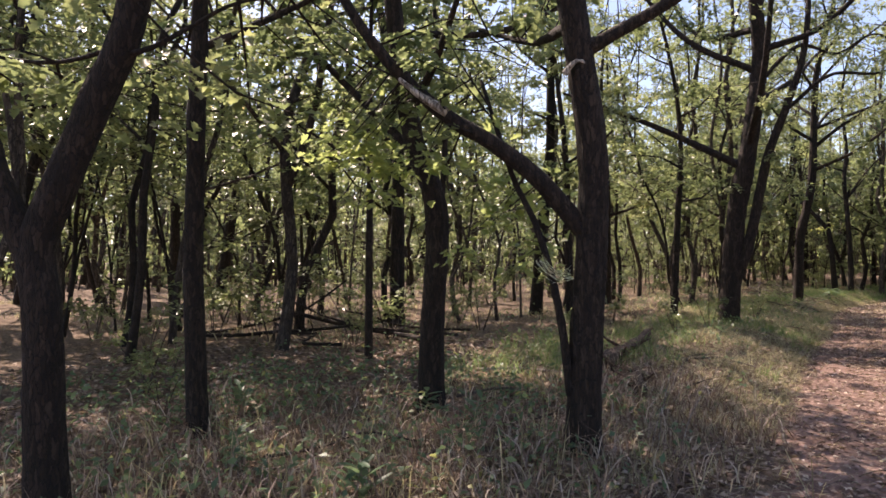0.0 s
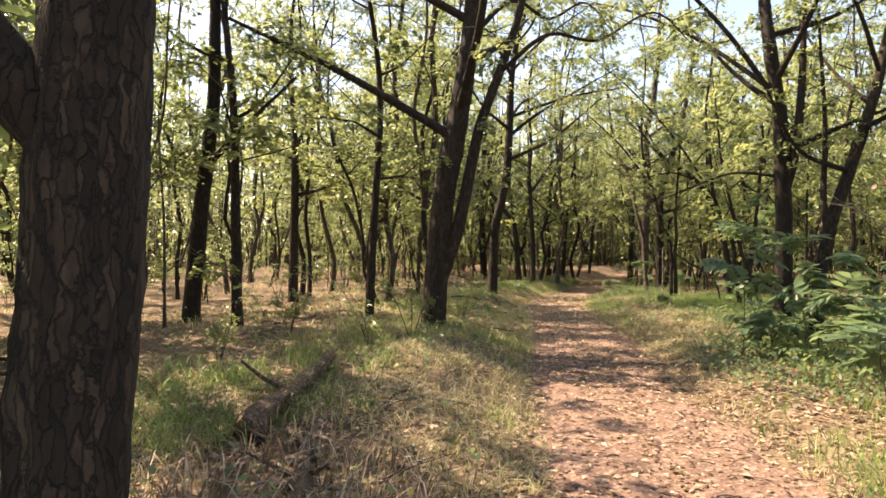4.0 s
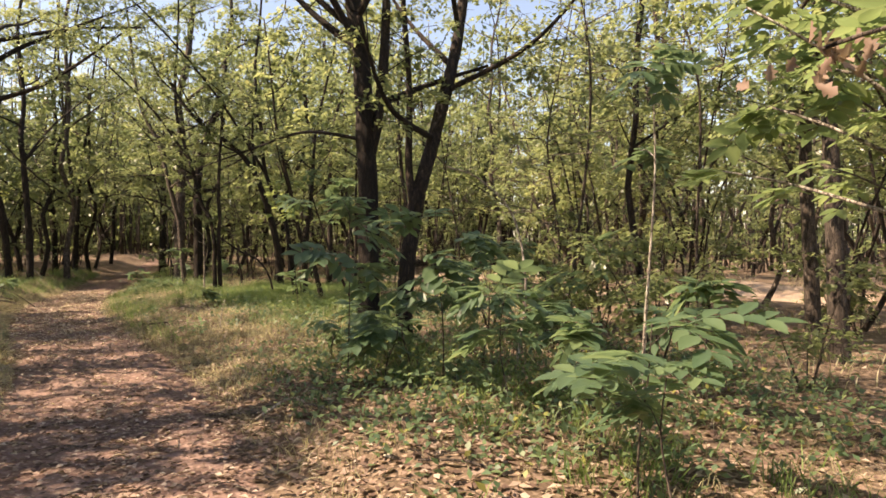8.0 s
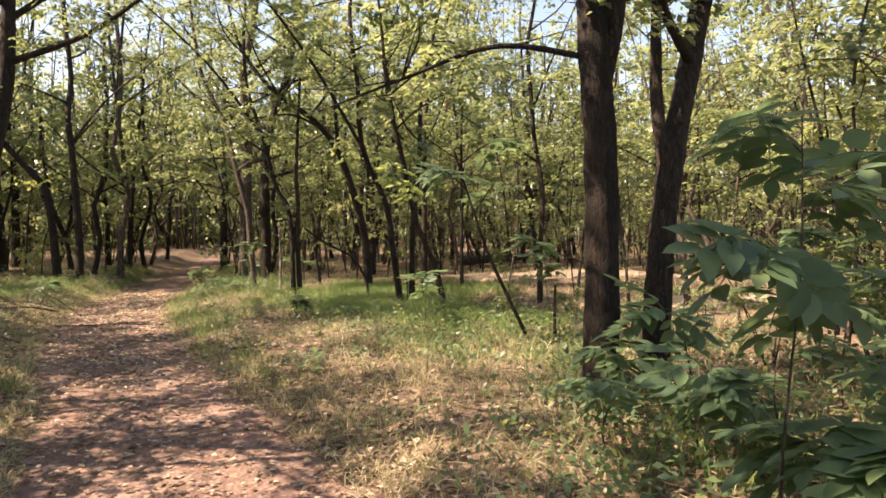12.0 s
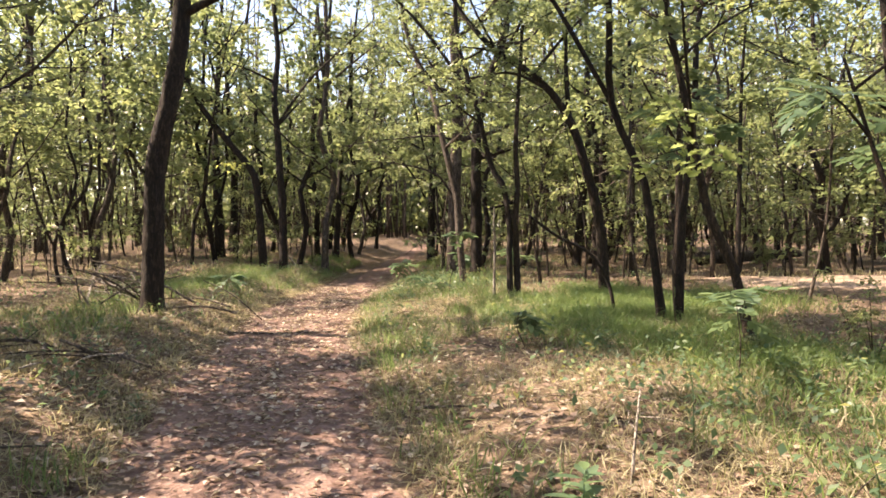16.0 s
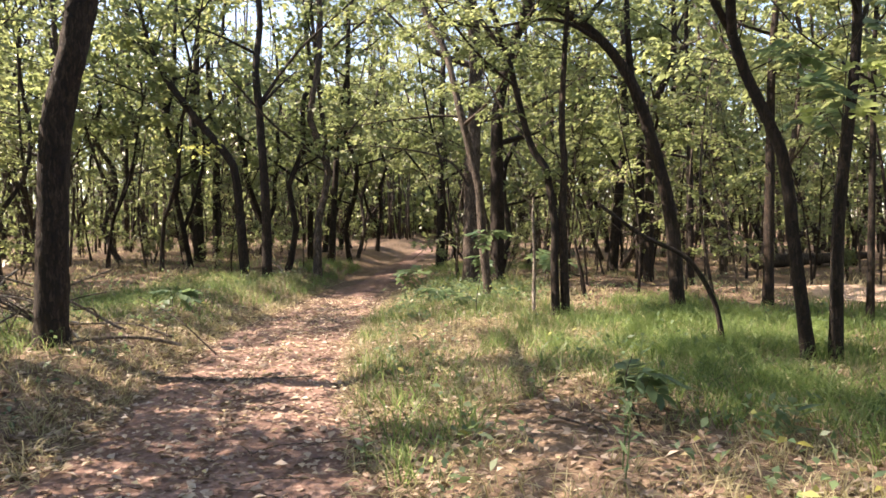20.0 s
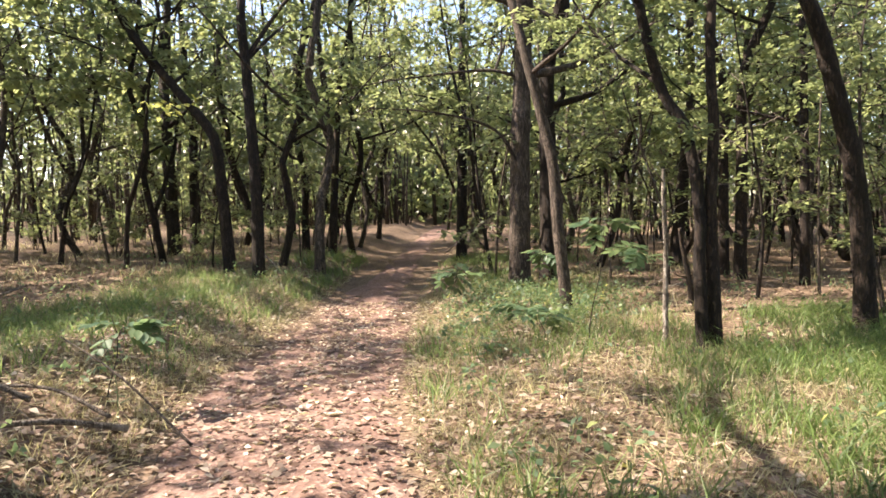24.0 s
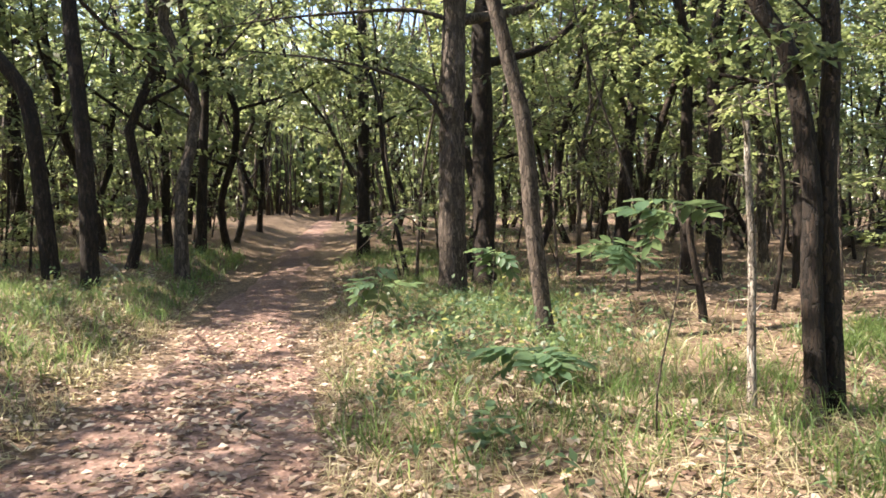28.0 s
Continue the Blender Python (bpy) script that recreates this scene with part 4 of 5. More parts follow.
far = tagged(new("far_woods"), "dense green wood fading into the distance", "woods", kind="stuff")
# the lighter grey bark puts distance haze into the trunks' colour
tagged(child("far_trunks", np_mesh("far_trunks", *joined(pieces_t), BARK_GREY), far), kind="stuff")
tagged(child("far_leaves", np_mesh("far_leaves", *joined(pieces_l), LEAF), far), kind="stuff")


# ---- saplings with large feathered leaves ----
def leaflet(base, tip, up, width):
    """One pointed leaflet, folded along its rib: two halves."""
    b, t = np.array(base, float), np.array(tip, float)
    ax = t - b
    side = np.cross(ax, up)
    side = side / (np.linalg.norm(side) + 1e-9) * width * 0.5
    nrm = np.cross(side, ax)
    nrm = nrm / (np.linalg.norm(nrm) + 1e-9) * width * 0.16
    V = [b, b + ax * 0.5 - nrm * 0.3, t - nrm * 0.9]
    for s in (1, -1):
        V += [b + ax * 0.22 + s * side * 0.75 + nrm * 0.6, b + ax * 0.5 + s * side + nrm * 0.6, b + ax * 0.78 + s * side * 0.62 + nrm * 0.2]
    return np.array(V), [np.array([[0, 3, 4, 1], [1, 4, 5, 2]]), np.array([[0, 1, 7, 6], [1, 2, 8, 7]])]


def feather_leaf(rng, length, pairs, wide, mat):
    """A compound leaf along +x: a drooping stalk with pairs of leaflets and one at the end."""
    us = np.linspace(0.28, 0.92, pairs)
    at = lambda u: np.array([length * u, 0, 0.10 * length * math.sin(u * 2.6) - 0.22 * length * u * u])
    pieces = [tube([at(0), at(0.35), at(0.7), at(1.0)], 0.0035, 0.0015, 4, 0.2)]
    for u in us:
        p = at(u)
        l = wide * (0.75 + 0.5 * math.sin(u * 2.6)) * rng.uniform(0.85, 1.1)
        for s in (1, -1):
            tip = p + np.array([l * 0.5, s * l * 0.85, -0.16 * l + rng.normal(0, 0.02)])
            pieces.append(leaflet(p, tip, (0.1, 0, 1), l * 0.5))
    pieces.append(leaflet(at(0.96), at(1.0) + np.array([wide * 1.05, 0, -0.15 * wide]), (0, 0, 1), wide * 0.52))
    return np_mesh("leaf", *joined(pieces), mat)


lrng = np.random.default_rng(31)
# two sets: plain leaves, and leaves coloured as if the sun were on them
FEATHER, FEATHER_SUN = [[feather_leaf(lrng, lrng.uniform(0.22, 0.32), int(lrng.integers(3, 6)), lrng.uniform(0.11, 0.14), mat) for _ in range(6)] for mat in (LEAF_BIG, LEAF_SUN)]


def sapling(x, y, seed, height, n, dia=0.022, lean=(0, 0), reach=0.25, low=0.3, size=1.0, bark=None, leaves=None, label="sapling with large feathered green leaves"):
    r = np.random.default_rng(seed)
    rootob = new("sapling")
    ax = lambda u: np.array([lean[0] * u * height + 0.05 * math.sin(u * 5 + seed), lean[1] * u * height + 0.05 * math.sin(u * 4 + 2 * seed), height * u])
    child("stem", np_mesh("stem", *tube([ax(0) - np.array([0, 0, 0.06]), ax(0.2), ax(0.45), ax(0.7), ax(1.0)], dia / 2, dia / 6, 8, 0.12, r, 0.05), bark or BARK_GREY, True), rootob)
    nb = max(1, n // 5)
    ends = []
    for k in range(nb):
        u, yaw = low + (1 - low) * (k + 0.5) / nb * 0.95, 2.4 * k + r.uniform(0, 1)
        ln = reach * r.uniform(0.7, 1.4) * (1.25 - 0.6 * u)
        e = ax(u) + np.array([math.cos(yaw) * ln, math.sin(yaw) * ln, ln * r.uniform(0.3, 0.8)])
        arm = child("branch", np_mesh("branch", *tube([ax(u), ax(u) * 0.4 + e * 0.6 + np.array([0, 0, 0.03]), e], dia * 0.22, dia * 0.1, 5, 0.15), bark or BARK_GREY, True), rootob)
        ends.append((ax(u), e, yaw, arm))
    for k in range(n):
        a0, e, yaw, arm = ends[k % nb]
        w = r.uniform(0.45, 1.0) if k >= nb else 1.0
        p = a0 * (1 - w) + e * w
        s = size * r.uniform(0.9, 1.45)
        m = Matrix.LocRotScale(Vector(p), Euler((r.normal(0, 0.25), r.normal(0.05, 0.3), yaw + r.normal(0, 1.0))), (s, s, s))
        child("leaf", (leaves or FEATHER)[int(r.integers(0, 6))], arm, at=m)
    put(rootob, x, y)
    return tagged(rootob, label, "sapling", "saplings beside the trail")


for k, (x, y, h, n, reach, low, size) in enumerate([
        (7.0, 7.35, 0.85, 8, 0.15, 0.4, 0.7), (7.55, 7.58, 1.0, 16, 0.3, 0.45, 1.0), (8.1, 8.0, 1.0, 12, 0.25, 0.4, 0.95),
        (10.42, 10.8, 0.7, 16, 0.35, 0.2, 0.75), (10.4, 11.77, 0.5, 12, 0.28, 0.2, 0.7), (10.8, 10.0, 1.15, 20, 0.4, 0.2, 0.8), (9.8, 8.7, 1.0, 14, 0.3, 0.2, 1.0), (9.95, 7.5, 1.2, 14, 0.35, 0.3, 1.0)]):
    sapling(x, y, 100 + k, h, n, reach=reach, low=low, size=size, dia=0.03 if h > 2 else 0.018)
for k, (x, y, h, n, reach, low, size) in enumerate([
        (9.1, 10.66, 1.8, 24, 0.3, 0.5, 0.95), (9.6, 9.95, 1.75, 24, 0.4, 0.3, 1.0), (8.9, 8.95, 1.1, 14, 0.25, 0.4, 1.0), (9.3, 10.3, 0.65, 14, 0.3, 0.2, 1.0), (11.34, 12.0, 0.5, 10, 0.3, 0.2, 0.8),
        (11.4, 11.5, 1.0, 14, 0.3, 0.2, 0.95), (10.3, 11.2, 0.6, 14, 0.35, 0.2, 0.95), (14.8, 16.04, 0.85, 10, 0.25, 0.5, 1.0), (14.7, 18.5, 0.5, 8, 0.1, 0.3, 0.75), (17.8, 18.3, 3.1, 26, 0.6, 0.65, 1.0)]):
    sapling(x, y, 120 + k, h, n, reach=reach, low=low, size=size, dia=0.03 if h > 2 else 0.016)
for k, (x, y, h, n, reach, low, size) in enumerate([
        (18.1, 24.0, 0.42, 12, 0.25, 0.1, 0.8), (22.0, 25.0, 0.75, 10, 0.4, 0.6, 1.1), (17.9, 23.15, 1.25, 7, 0.3, 0.8, 0.8), (14.0, 24.95, 0.8, 9, 0.15, 0.3, 0.8), (11.9, 9.3, 1.4, 16, 0.4, 0.2, 1.0),
        (12.1, 10.5, 1.5, 18, 0.45, 0.3, 1.0), (13.2, 10.8, 1.5, 14, 0.4, 0.3, 1.0), (16.2, 14.6, 1.4, 12, 0.4, 0.4, 1.0), (19.3, 26.6, 0.7, 9, 0.3, 0.3, 0.9), (20.9, 26.3, 0.9, 9, 0.3, 0.4, 0.9)]):
    sapling(x, y, 140 + k, h, n, reach=reach, low=low, size=size, dia=0.014)
sapling(7.95, 6.22, 162, 3.4, 100, dia=0.065, reach=1.05, low=0.44, size=0.85, bark=BARK_PALE, leaves=FEATHER_SUN, label="tall sapling with a pale peeling stem, feathered leaves coloured as sunlit")
sapling(8.75, 6.05, 163, 3.5, 72, dia=0.05, reach=0.95, low=0.45, size=0.85, bark=BARK_GREY, leaves=FEATHER_SUN, label="tall grey-stemmed sapling, feathered leaves coloured as sunlit")
sapling(14.27, 14.06, 160, 2.5, 16, dia=0.06, lean=(-0.22, 0.33), reach=0.5, low=0.6, bark=BARK, label="leaning dark sapling with a few feathered leaves")
sapling(9.9, 8.0, 161, 3.0, 14, dia=0.035, reach=0.5, low=0.65, bark=BARK_PALE, label="pale-stemmed sapling with feathered leaves near its top")

# ---- dead stems, logs and fallen wood ----
def dead_stem(name, x, y, pts, dia, bark, label, category, sides=12, stubs=0, seed=1, ragged=0.06):
    r = np.random.default_rng(seed)
    rootob = new(name)
    child("stem", np_mesh("stem", *tube(pts, dia / 2, dia * 0.3, sides, 0.05, r, ragged, 0.15), bark, True), rootob)
    L, u = curve_pts(pts, 0.05)
    for k in range(stubs):
        i = int(r.uniform(0.3, 0.95) * (len(L) - 1))
        yaw, ln = r.uniform(0, 6.28), r.uniform(0.1, 0.45)
        e = L[i] + np.array([math.cos(yaw) * ln, math.sin(yaw) * ln, ln * r.uniform(-0.2, 0.7)])
        child("stub", np_mesh("stub", *tube([L[i], (L[i] + e) / 2 + r.normal(0, 0.02, 3), e], dia * 0.16, dia * 0.06, 5, 0.1), bark, True), rootob)
    put(rootob, x, y)
    return tagged(rootob, label, category)


ROTTEN = bark_material("rotten_wood", (0.045, 0.027, 0.018), (0.12, 0.075, 0.048), (0.26, 0.18, 0.125), 15.0)
dead_stem("snag", 18.82, 22.92, [(0, 0, -0.05), (0.03, 0.02, 0.5), (0.05, 0.03, 1.0), (0.07, 0.07, 1.5), (0.1, 0.09, 1.85)], 0.062, BARK_PALE, "thin dead stem, bark peeled to pale wood", "dead tree", stubs=4, seed=3)
dead_stem("snag", 21.57, 24.02, [(0, 0, -0.05), (0.0, 0.06, 0.4), (-0.05, 0.14, 0.85), (-0.1, 0.15, 1.1)], 0.09, BARK, "short dark broken stump of a bent stem", "dead tree", stubs=2, seed=4)
dead_stem("snag", 18.1, 19.55, [(0, 0, -0.05), (-0.06, 0.08, 0.5), (-0.28, 0.28, 0.98), (-0.65, 0.62, 1.25), (-1.0, 0.95, 1.6)], 0.065, BARK, "dead leaning sapling bent over the grass", "dead tree", stubs=3, seed=5)
dead_stem("snag", 14.29, 13.72, [(0, 0, -0.05), (0.01, 0.01, 0.4), (0.02, 0.0, 0.75)], 0.05, BARK, "thin dark broken stem", "dead tree", seed=6)
dead_stem("log", 2.6, 9.65, [(-0.56, -1.0, 0.02), (-0.48, -0.85, 0.09), (-0.2, -0.35, 0.08), (0.1, 0.2, 0.11), (0.38, 0.68, 0.16), (0.58, 1.0, 0.24)], 0.19, ROTTEN, "rotting fallen log with broken branch stubs", "log", 16, 8, 7, 0.16)
dead_stem("log", 2.25, 7.9, [(-0.16, -0.62, 0.02), (-0.12, -0.5, 0.06), (-0.02, -0.1, 0.05), (0.08, 0.3, 0.06), (0.18, 0.62, 0.08)], 0.12, ROTTEN, "short crumbling log end half sunk in the litter", "log", 14, 4, 17, 0.18)
dead_stem("log", 31.5, 24.4, [(-0.9, 0.3, 0.26), (0.2, 0.0, 0.28), (1.5, -0.4, 0.3), (4.0, -1.0, 0.35)], 0.42, BARK_GREY, "long thick dark log lying in the wood", "log", 14, 3, 8)
for k, (x, y, yaw, ln, rise, dia) in enumerate([(-1.9, 12.0, 2.6, 4.2, 0.7, 0.085), (-2.4, 11.6, 0.2, 3.6, 0.25, 0.07), (-1.2, 11.4, 2.9, 2.8, 0.5, 0.05), (-3.0, 12.6, 0.6, 3.0, 0.9, 0.06), (-0.6, 12.3, 3.4, 2.2, 0.35, 0.045), (-2.2, 10.9, 2.2, 2.4, 0.15, 0.05)]):
    q = np.random.default_rng(90 + k)
    d, s = np.array([math.cos(yaw), math.sin(yaw), 0]), np.array([-math.sin(yaw), math.cos(yaw), 0])
    pts = [d * ln * (u - 0.5) + s * q.normal(0, 0.16) + np.array([0, 0, 0.05 + rise * u * u + abs(q.normal(0, 0.04))]) for u in (0, 0.2, 0.4, 0.6, 0.8, 1.0)]
    dead_stem("fallen_branch", x, y, pts, dia, BARK, "dark fallen bough tangled with other dead wood", "branch", 9, 11, 95 + k)["group"] = "fallen boughs"
dead_stem("fallen_branch", 13.75, 22.7, [(-0.5, 0.45, 0.05), (-0.1, 0.0, 0.04), (0.3, -0.35, 0.05), (0.75, -0.55, 0.04)], 0.028, TWIG, "thin curved dry branch across the trail", "branch", 6, 4, 11)
dead_stem("fallen_branch", 8.35, 10.72, [(-0.25, 0.2, 0.02), (0, 0.05, 0.16), (0.12, -0.1, 0.10), (0.3, -0.25, 0.02)], 0.026, BARK_PALE, "small pale forked dead branch", "branch", 6, 4, 12)
for k in range(40):
    r = np.random.default_rng(200 + k)
    ln, yaw = r.uniform(0.6, 1.9), r.uniform(0, 6.28)
    d = np.array([math.cos(yaw), math.sin(yaw), 0]) * ln / 2
    lift = r.uniform(0.05, 0.75)
    if k >= 28:
        d, lift = d * 0.6, lift * 0.35
    x, y = (12.5 + r.normal(0, 0.45), 25.4 + r.normal(0, 0.8)) if k < 28 else (10.2 + r.normal(0, 0.35), 20.8 + r.normal(0, 0.4))
    dead_stem("fallen_branch", x, y, [-d + np.array([0, 0, 0.02]), np.array([r.normal(0, 0.1), r.normal(0, 0.1), lift * 0.6 + 0.05]), d + np.array([0, 0, lift])], r.uniform(0.015, 0.045),
              (TWIG, BARK_GREY, BARK_PALE)[k % 3], "dry stick of a tangled brush pile", "branch", 6, 3, 300 + k)["group"] = "brush pile"
STICK = []
for k in range(5):
    r = np.random.default_rng(400 + k)
    ln = r.uniform(0.5, 1.2)
    STICK.append(dead_stem("fallen_branch", 0, 0, [(-ln / 2, r.normal(0, 0.05), 0.015), (0, r.normal(0, 0.07), 0.04), (ln / 2, r.normal(0, 0.07), 0.02)], r.uniform(0.014, 0.03), (TWIG, BARK_GREY)[k % 2],
                           "dry stick lying on the forest floor", "branch", 6, 3, 500 + k))
    STICK[-1]["group"] = "scattered sticks"
r = np.random.default_rng(9)
for k in range(75):
    s = r.uniform(0, 34)
    i = int(np.argmin(abs(frun - 6 - s)))
    off = r.uniform(1.0, 6.5) * r.choice([-1, 1]) * (1 if r.uniform() > 0.12 else 0.3)
    j = min(i + 5, len(fine) - 1)
    tx, ty = fine[j] - fine[i]
    nrm = math.hypot(tx, ty)
    x, y = fine[i][0] + ty / nrm * off, fine[i][1] - tx / nrm * off
    if np.hypot(EYES[:, 0] - x, EYES[:, 1] - y).min() < 0.5:
        continue
    m = Matrix.LocRotScale((x, y, land1(x, y) + 0.005), Euler((0, 0, r.uniform(0, 6.28))), None)
    if k < 5:
        STICK[k].matrix_basis = m
    else:
        copy_thing(STICK[k % 5], m)


# ---- grass, herbs and fallen leaves ----
def blades(r, x, y, height, width, splay):
    """Bent grass blades: two segments each, rooted at x, y."""
    n = len(x)
    z = land(x, y) - 0.01
    yaw, face = r.uniform(0, 6.283, n), r.uniform(0, 6.283, n)
    h = height * r.uniform(0.45, 1.25, n)
    out = splay * h * r.uniform(0.2, 1.4, n)
    B = np.stack([x, y, z], 1)
    D = np.stack([np.cos(yaw), np.sin(yaw), np.zeros(n)], 1)
    W = np.stack([np.cos(face), np.sin(face), np.zeros(n)], 1) * (width * r.uniform(0.6, 1.3, n))[:, None] * 0.5
    M = B + D * (out * 0.3)[:, None] + np.array([0, 0, 1.0]) * (h * 0.6)[:, None]
    T = B + D * out[:, None] + np.array([0, 0, 1.0]) * (h * r.uniform(0.7, 1.0, n))[:, None]
    V = np.stack([B - W, B + W, M + W * 0.8, M - W * 0.8, T], 1).reshape(-1, 3)
    k = (np.arange(n) * 5)[:, None]
    return V, [k + np.array([[0, 1, 2, 3]]), k + np.array([[3, 2, 4]])]


def tufts(r, centres, per, radius):
    c = np.repeat(centres, per, 0)
    return c + r.normal(0, radius, c.shape)


def band(r, n, lo, hi, near, far, left=0.5):
    """Spots along the trail between runs lo and hi, near to far metres from its middle."""
    s = r.uniform(lo, hi, n)
    off = (near + (far - near) * r.uniform(0, 1, n) ** 1.3) * np.where(r.uniform(0, 1, n) < left, -1, 1)
    cx, cy = np.interp(s, frun, fine[:, 0]), np.interp(s, frun, fine[:, 1])
    tx, ty = np.interp(s + 0.3, frun, fine[:, 0]) - cx, np.interp(s + 0.3, frun, fine[:, 1]) - cy
    nr = np.hypot(tx, ty)
    return np.stack([cx + ty / nr * off, cy - tx / nr * off], 1)


def patchy(r, c, f, k, level):
    return c[wob(c[:, 0], c[:, 1], f, k) + r.normal(0, 0.35, len(c)) > level]


def disc(r, n, cx, cy, rx, ry):
    a, q = r.uniform(0, 6.283, n), np.sqrt(r.uniform(0, 1, n)) * r.uniform(0.7, 1.15, n)
    return np.stack([cx + rx * q * np.cos(a), cy + ry * q * np.sin(a)], 1)


r = np.random.default_rng(77)
c = np.concatenate([patchy(r, band(r, 7600, 13, 44, 1.0, 4.4), 1.3, 1, -0.9), patchy(r, band(r, 700, 7, 13, 1.0, 3.5, 0.3), 1.3, 1, -0.2), disc(r, 700, 15.0, 14.3, 3.0, 3.4), patchy(r, band(r, 2600, 8, 52, 1.3, 9.0), 0.9, 4, 0.0), disc(r, 26, 0.2, 4.2, 2.4, 1.8), disc(r, 420, 17.6, 19.4, 2.8, 2.6)])
thin = (((c[:, 0] - 8.8) / 3.4) ** 2 + ((c[:, 1] - 8.7) / 3.2) ** 2 < 1) & (r.uniform(0, 1, len(c)) < 0.7)
p = tufts(r, c[~thin], 8, 0.075)
dry = tagged(new("dry_grass", np_mesh("dry_grass", *blades(r, p[:, 0], p[:, 1], 0.15, 0.008, 1.5), GRASS_DRY)), "dry straw-coloured grass beside the trail", "grass", kind="stuff")
c = patchy(r, band(r, 4200, 14, 62, 4.0, 24.0), 0.7, 2, -0.3)
p = tufts(r, c, 7, 0.12)
tagged(new("woodland_grass", np_mesh("woodland_grass", *blades(r, p[:, 0], p[:, 1], 0.20, 0.016, 1.5), GRASS_DRY)), "thin pale dry grass between the trees", "grass", kind="stuff")
c = disc(r, 70, -0.3, 4.6, 2.6, 1.6)
p = tufts(r, c, 4, 0.05)
stalk = tagged(new("dead_stalks", np_mesh("dead_stalks", *blades(r, p[:, 0], p[:, 1], 0.5, 0.006, 0.7), GRASS_DRY)), "tall dead grass stalks, bent and pale", "grass", kind="stuff")
c = np.concatenate([patchy(r, np.concatenate([disc(r, 640, 18.5, 20.5, 2.5, 1.7), disc(r, 400, 17.2, 18.6, 1.9, 1.8)]), 2.1, 5, -0.5), disc(r, 170, 16.2, 16.7, 1.3, 1.1), disc(r, 90, 21.4, 22.3, 1.3, 0.9), disc(r, 260, 20.6, 19.4, 2.0, 2.0), disc(r, 130, 15.8, 29.2, 2.2, 1.6), disc(r, 110, 15.6, 15.2, 1.6, 1.2),
                    patchy(r, band(r, 3400, 14, 50, 1.1, 5.0), 0.8, 9, 0.15)])
p = tufts(r, c, 15, 0.08)
green = tagged(new("green_grass", np_mesh("green_grass", *blades(r, p[:, 0], p[:, 1], 0.25, 0.010, 1.25), GRASS_GREEN)), "lush green grass in the sunny glade", "grass", kind="stuff")
c = np.concatenate([patchy(r, band(r, 3800, 6, 50, 1.1, 8.0), 1.7, 6, 0.1), disc(r, 420, -1.0, 6.2, 3.0, 2.8), disc(r, 1000, 10.4, 9.6, 3.2, 3.4), disc(r, 500, 19.5, 26.0, 2.5, 2.0), disc(r, 450, 15.0, 14.0, 3.0, 3.4)])
c = c[trail_dist(c[:, 0], c[:, 1])[0] > 1.35]
p = tufts(r, c, 7, 0.09)
q = np.stack([p[:, 0], p[:, 1], land(p[:, 0], p[:, 1]) + 0.02 + np.abs(r.normal(0, 0.12, len(p)))], 1)
herb = tagged(new("herbs", np_mesh("herbs", *leaf_cards(r, q, 0.075, 0.04), LEAF_BIG)), "low broad-leaved herbs on the forest floor", "plants", kind="stuff")


c = np.concatenate([disc(r, 420, -0.8, 5.3, 3.0, 2.0), disc(r, 160, 2.2, 7.0, 1.2, 1.6)])
p = tufts(r, c, 9, 0.10)
brush = tagged(new("withered_grass", np_mesh("withered_grass", *blades(r, p[:, 0], p[:, 1], 0.26, 0.011, 1.1), LITTER)), "low brown withered grass under the oaks", "grass", kind="stuff")


def litter(name, c, size, label, lift=0.012, mat=None):
    z = land(c[:, 0], c[:, 1]) + lift + np.abs(r.normal(0, 0.008, len(c)))
    return tagged(new(name, np_mesh(name, *leaf_cards(r, np.stack([c[:, 0], c[:, 1], z], 1), size, size * 0.6, 0.0, 0.22), mat or LITTER)), label, "leaves", kind="stuff")


litter("fallen_leaves", np.concatenate([band(r, 6500, 4, 22, 0.0, 1.2), band(r, 9000, 19, 42, 0.0, 1.4)]), 0.058, "dry brown leaves scattered on the trail", 0.026)
litter("leaf_litter", np.concatenate([band(r, 24000, 4, 46, 1.0, 8.0), patchy(r, band(r, 14000, 18, 46, 1.0, 4.0), 1.6, 8, 0.1), disc(r, 3000, 8.8, 8.7, 3.4, 3.2), disc(r, 9000, -0.6, 7.0, 5.0, 5.0)]), 0.085, "thick brown leaf litter under the trees")
litter("pale_leaves", np.concatenate([band(r, 3600, 27, 42, 0.0, 3.4), band(r, 500, 6, 26, 0.0, 2.8)]), 0.085, "large pale fallen leaves", 0.034, BLEACHED)
litter("bleached_leaves", np.concatenate([band(r, 350, 14, 26, 0.0, 2.0), band(r, 2000, 26, 42, 0.0, 2.2), band(r, 250, 5, 14, 0.0, 1.4)]), 0.055, "small bleached leaves on the trail", 0.03, BLEACHED)
c = band(r, 1500, 5, 44, 0.2, 6.0)
bits = []
for x, y in c:
    yaw, ln, z = r.uniform(0, 6.28), r.uniform(0.1, 0.4), land1(x, y) + 0.03
    bits.append(tube([(x, y, z), (x + math.cos(yaw) * ln / 2, y + math.sin(yaw) * ln / 2, z + 0.02), (x + math.cos(yaw) * ln, y + math.sin(yaw) * ln, z)], 0.005, 0.003, 3, 0.4))
c = np.concatenate([patchy(r, band(r, 50000, 13.5, 46, 0.9, 5.0), 1.3, 1, -0.9), disc(r, 4000, 18.0, 20.0, 3.0, 3.0), disc(r, 1500, 0.5, 4.6, 3.0, 2.4)])
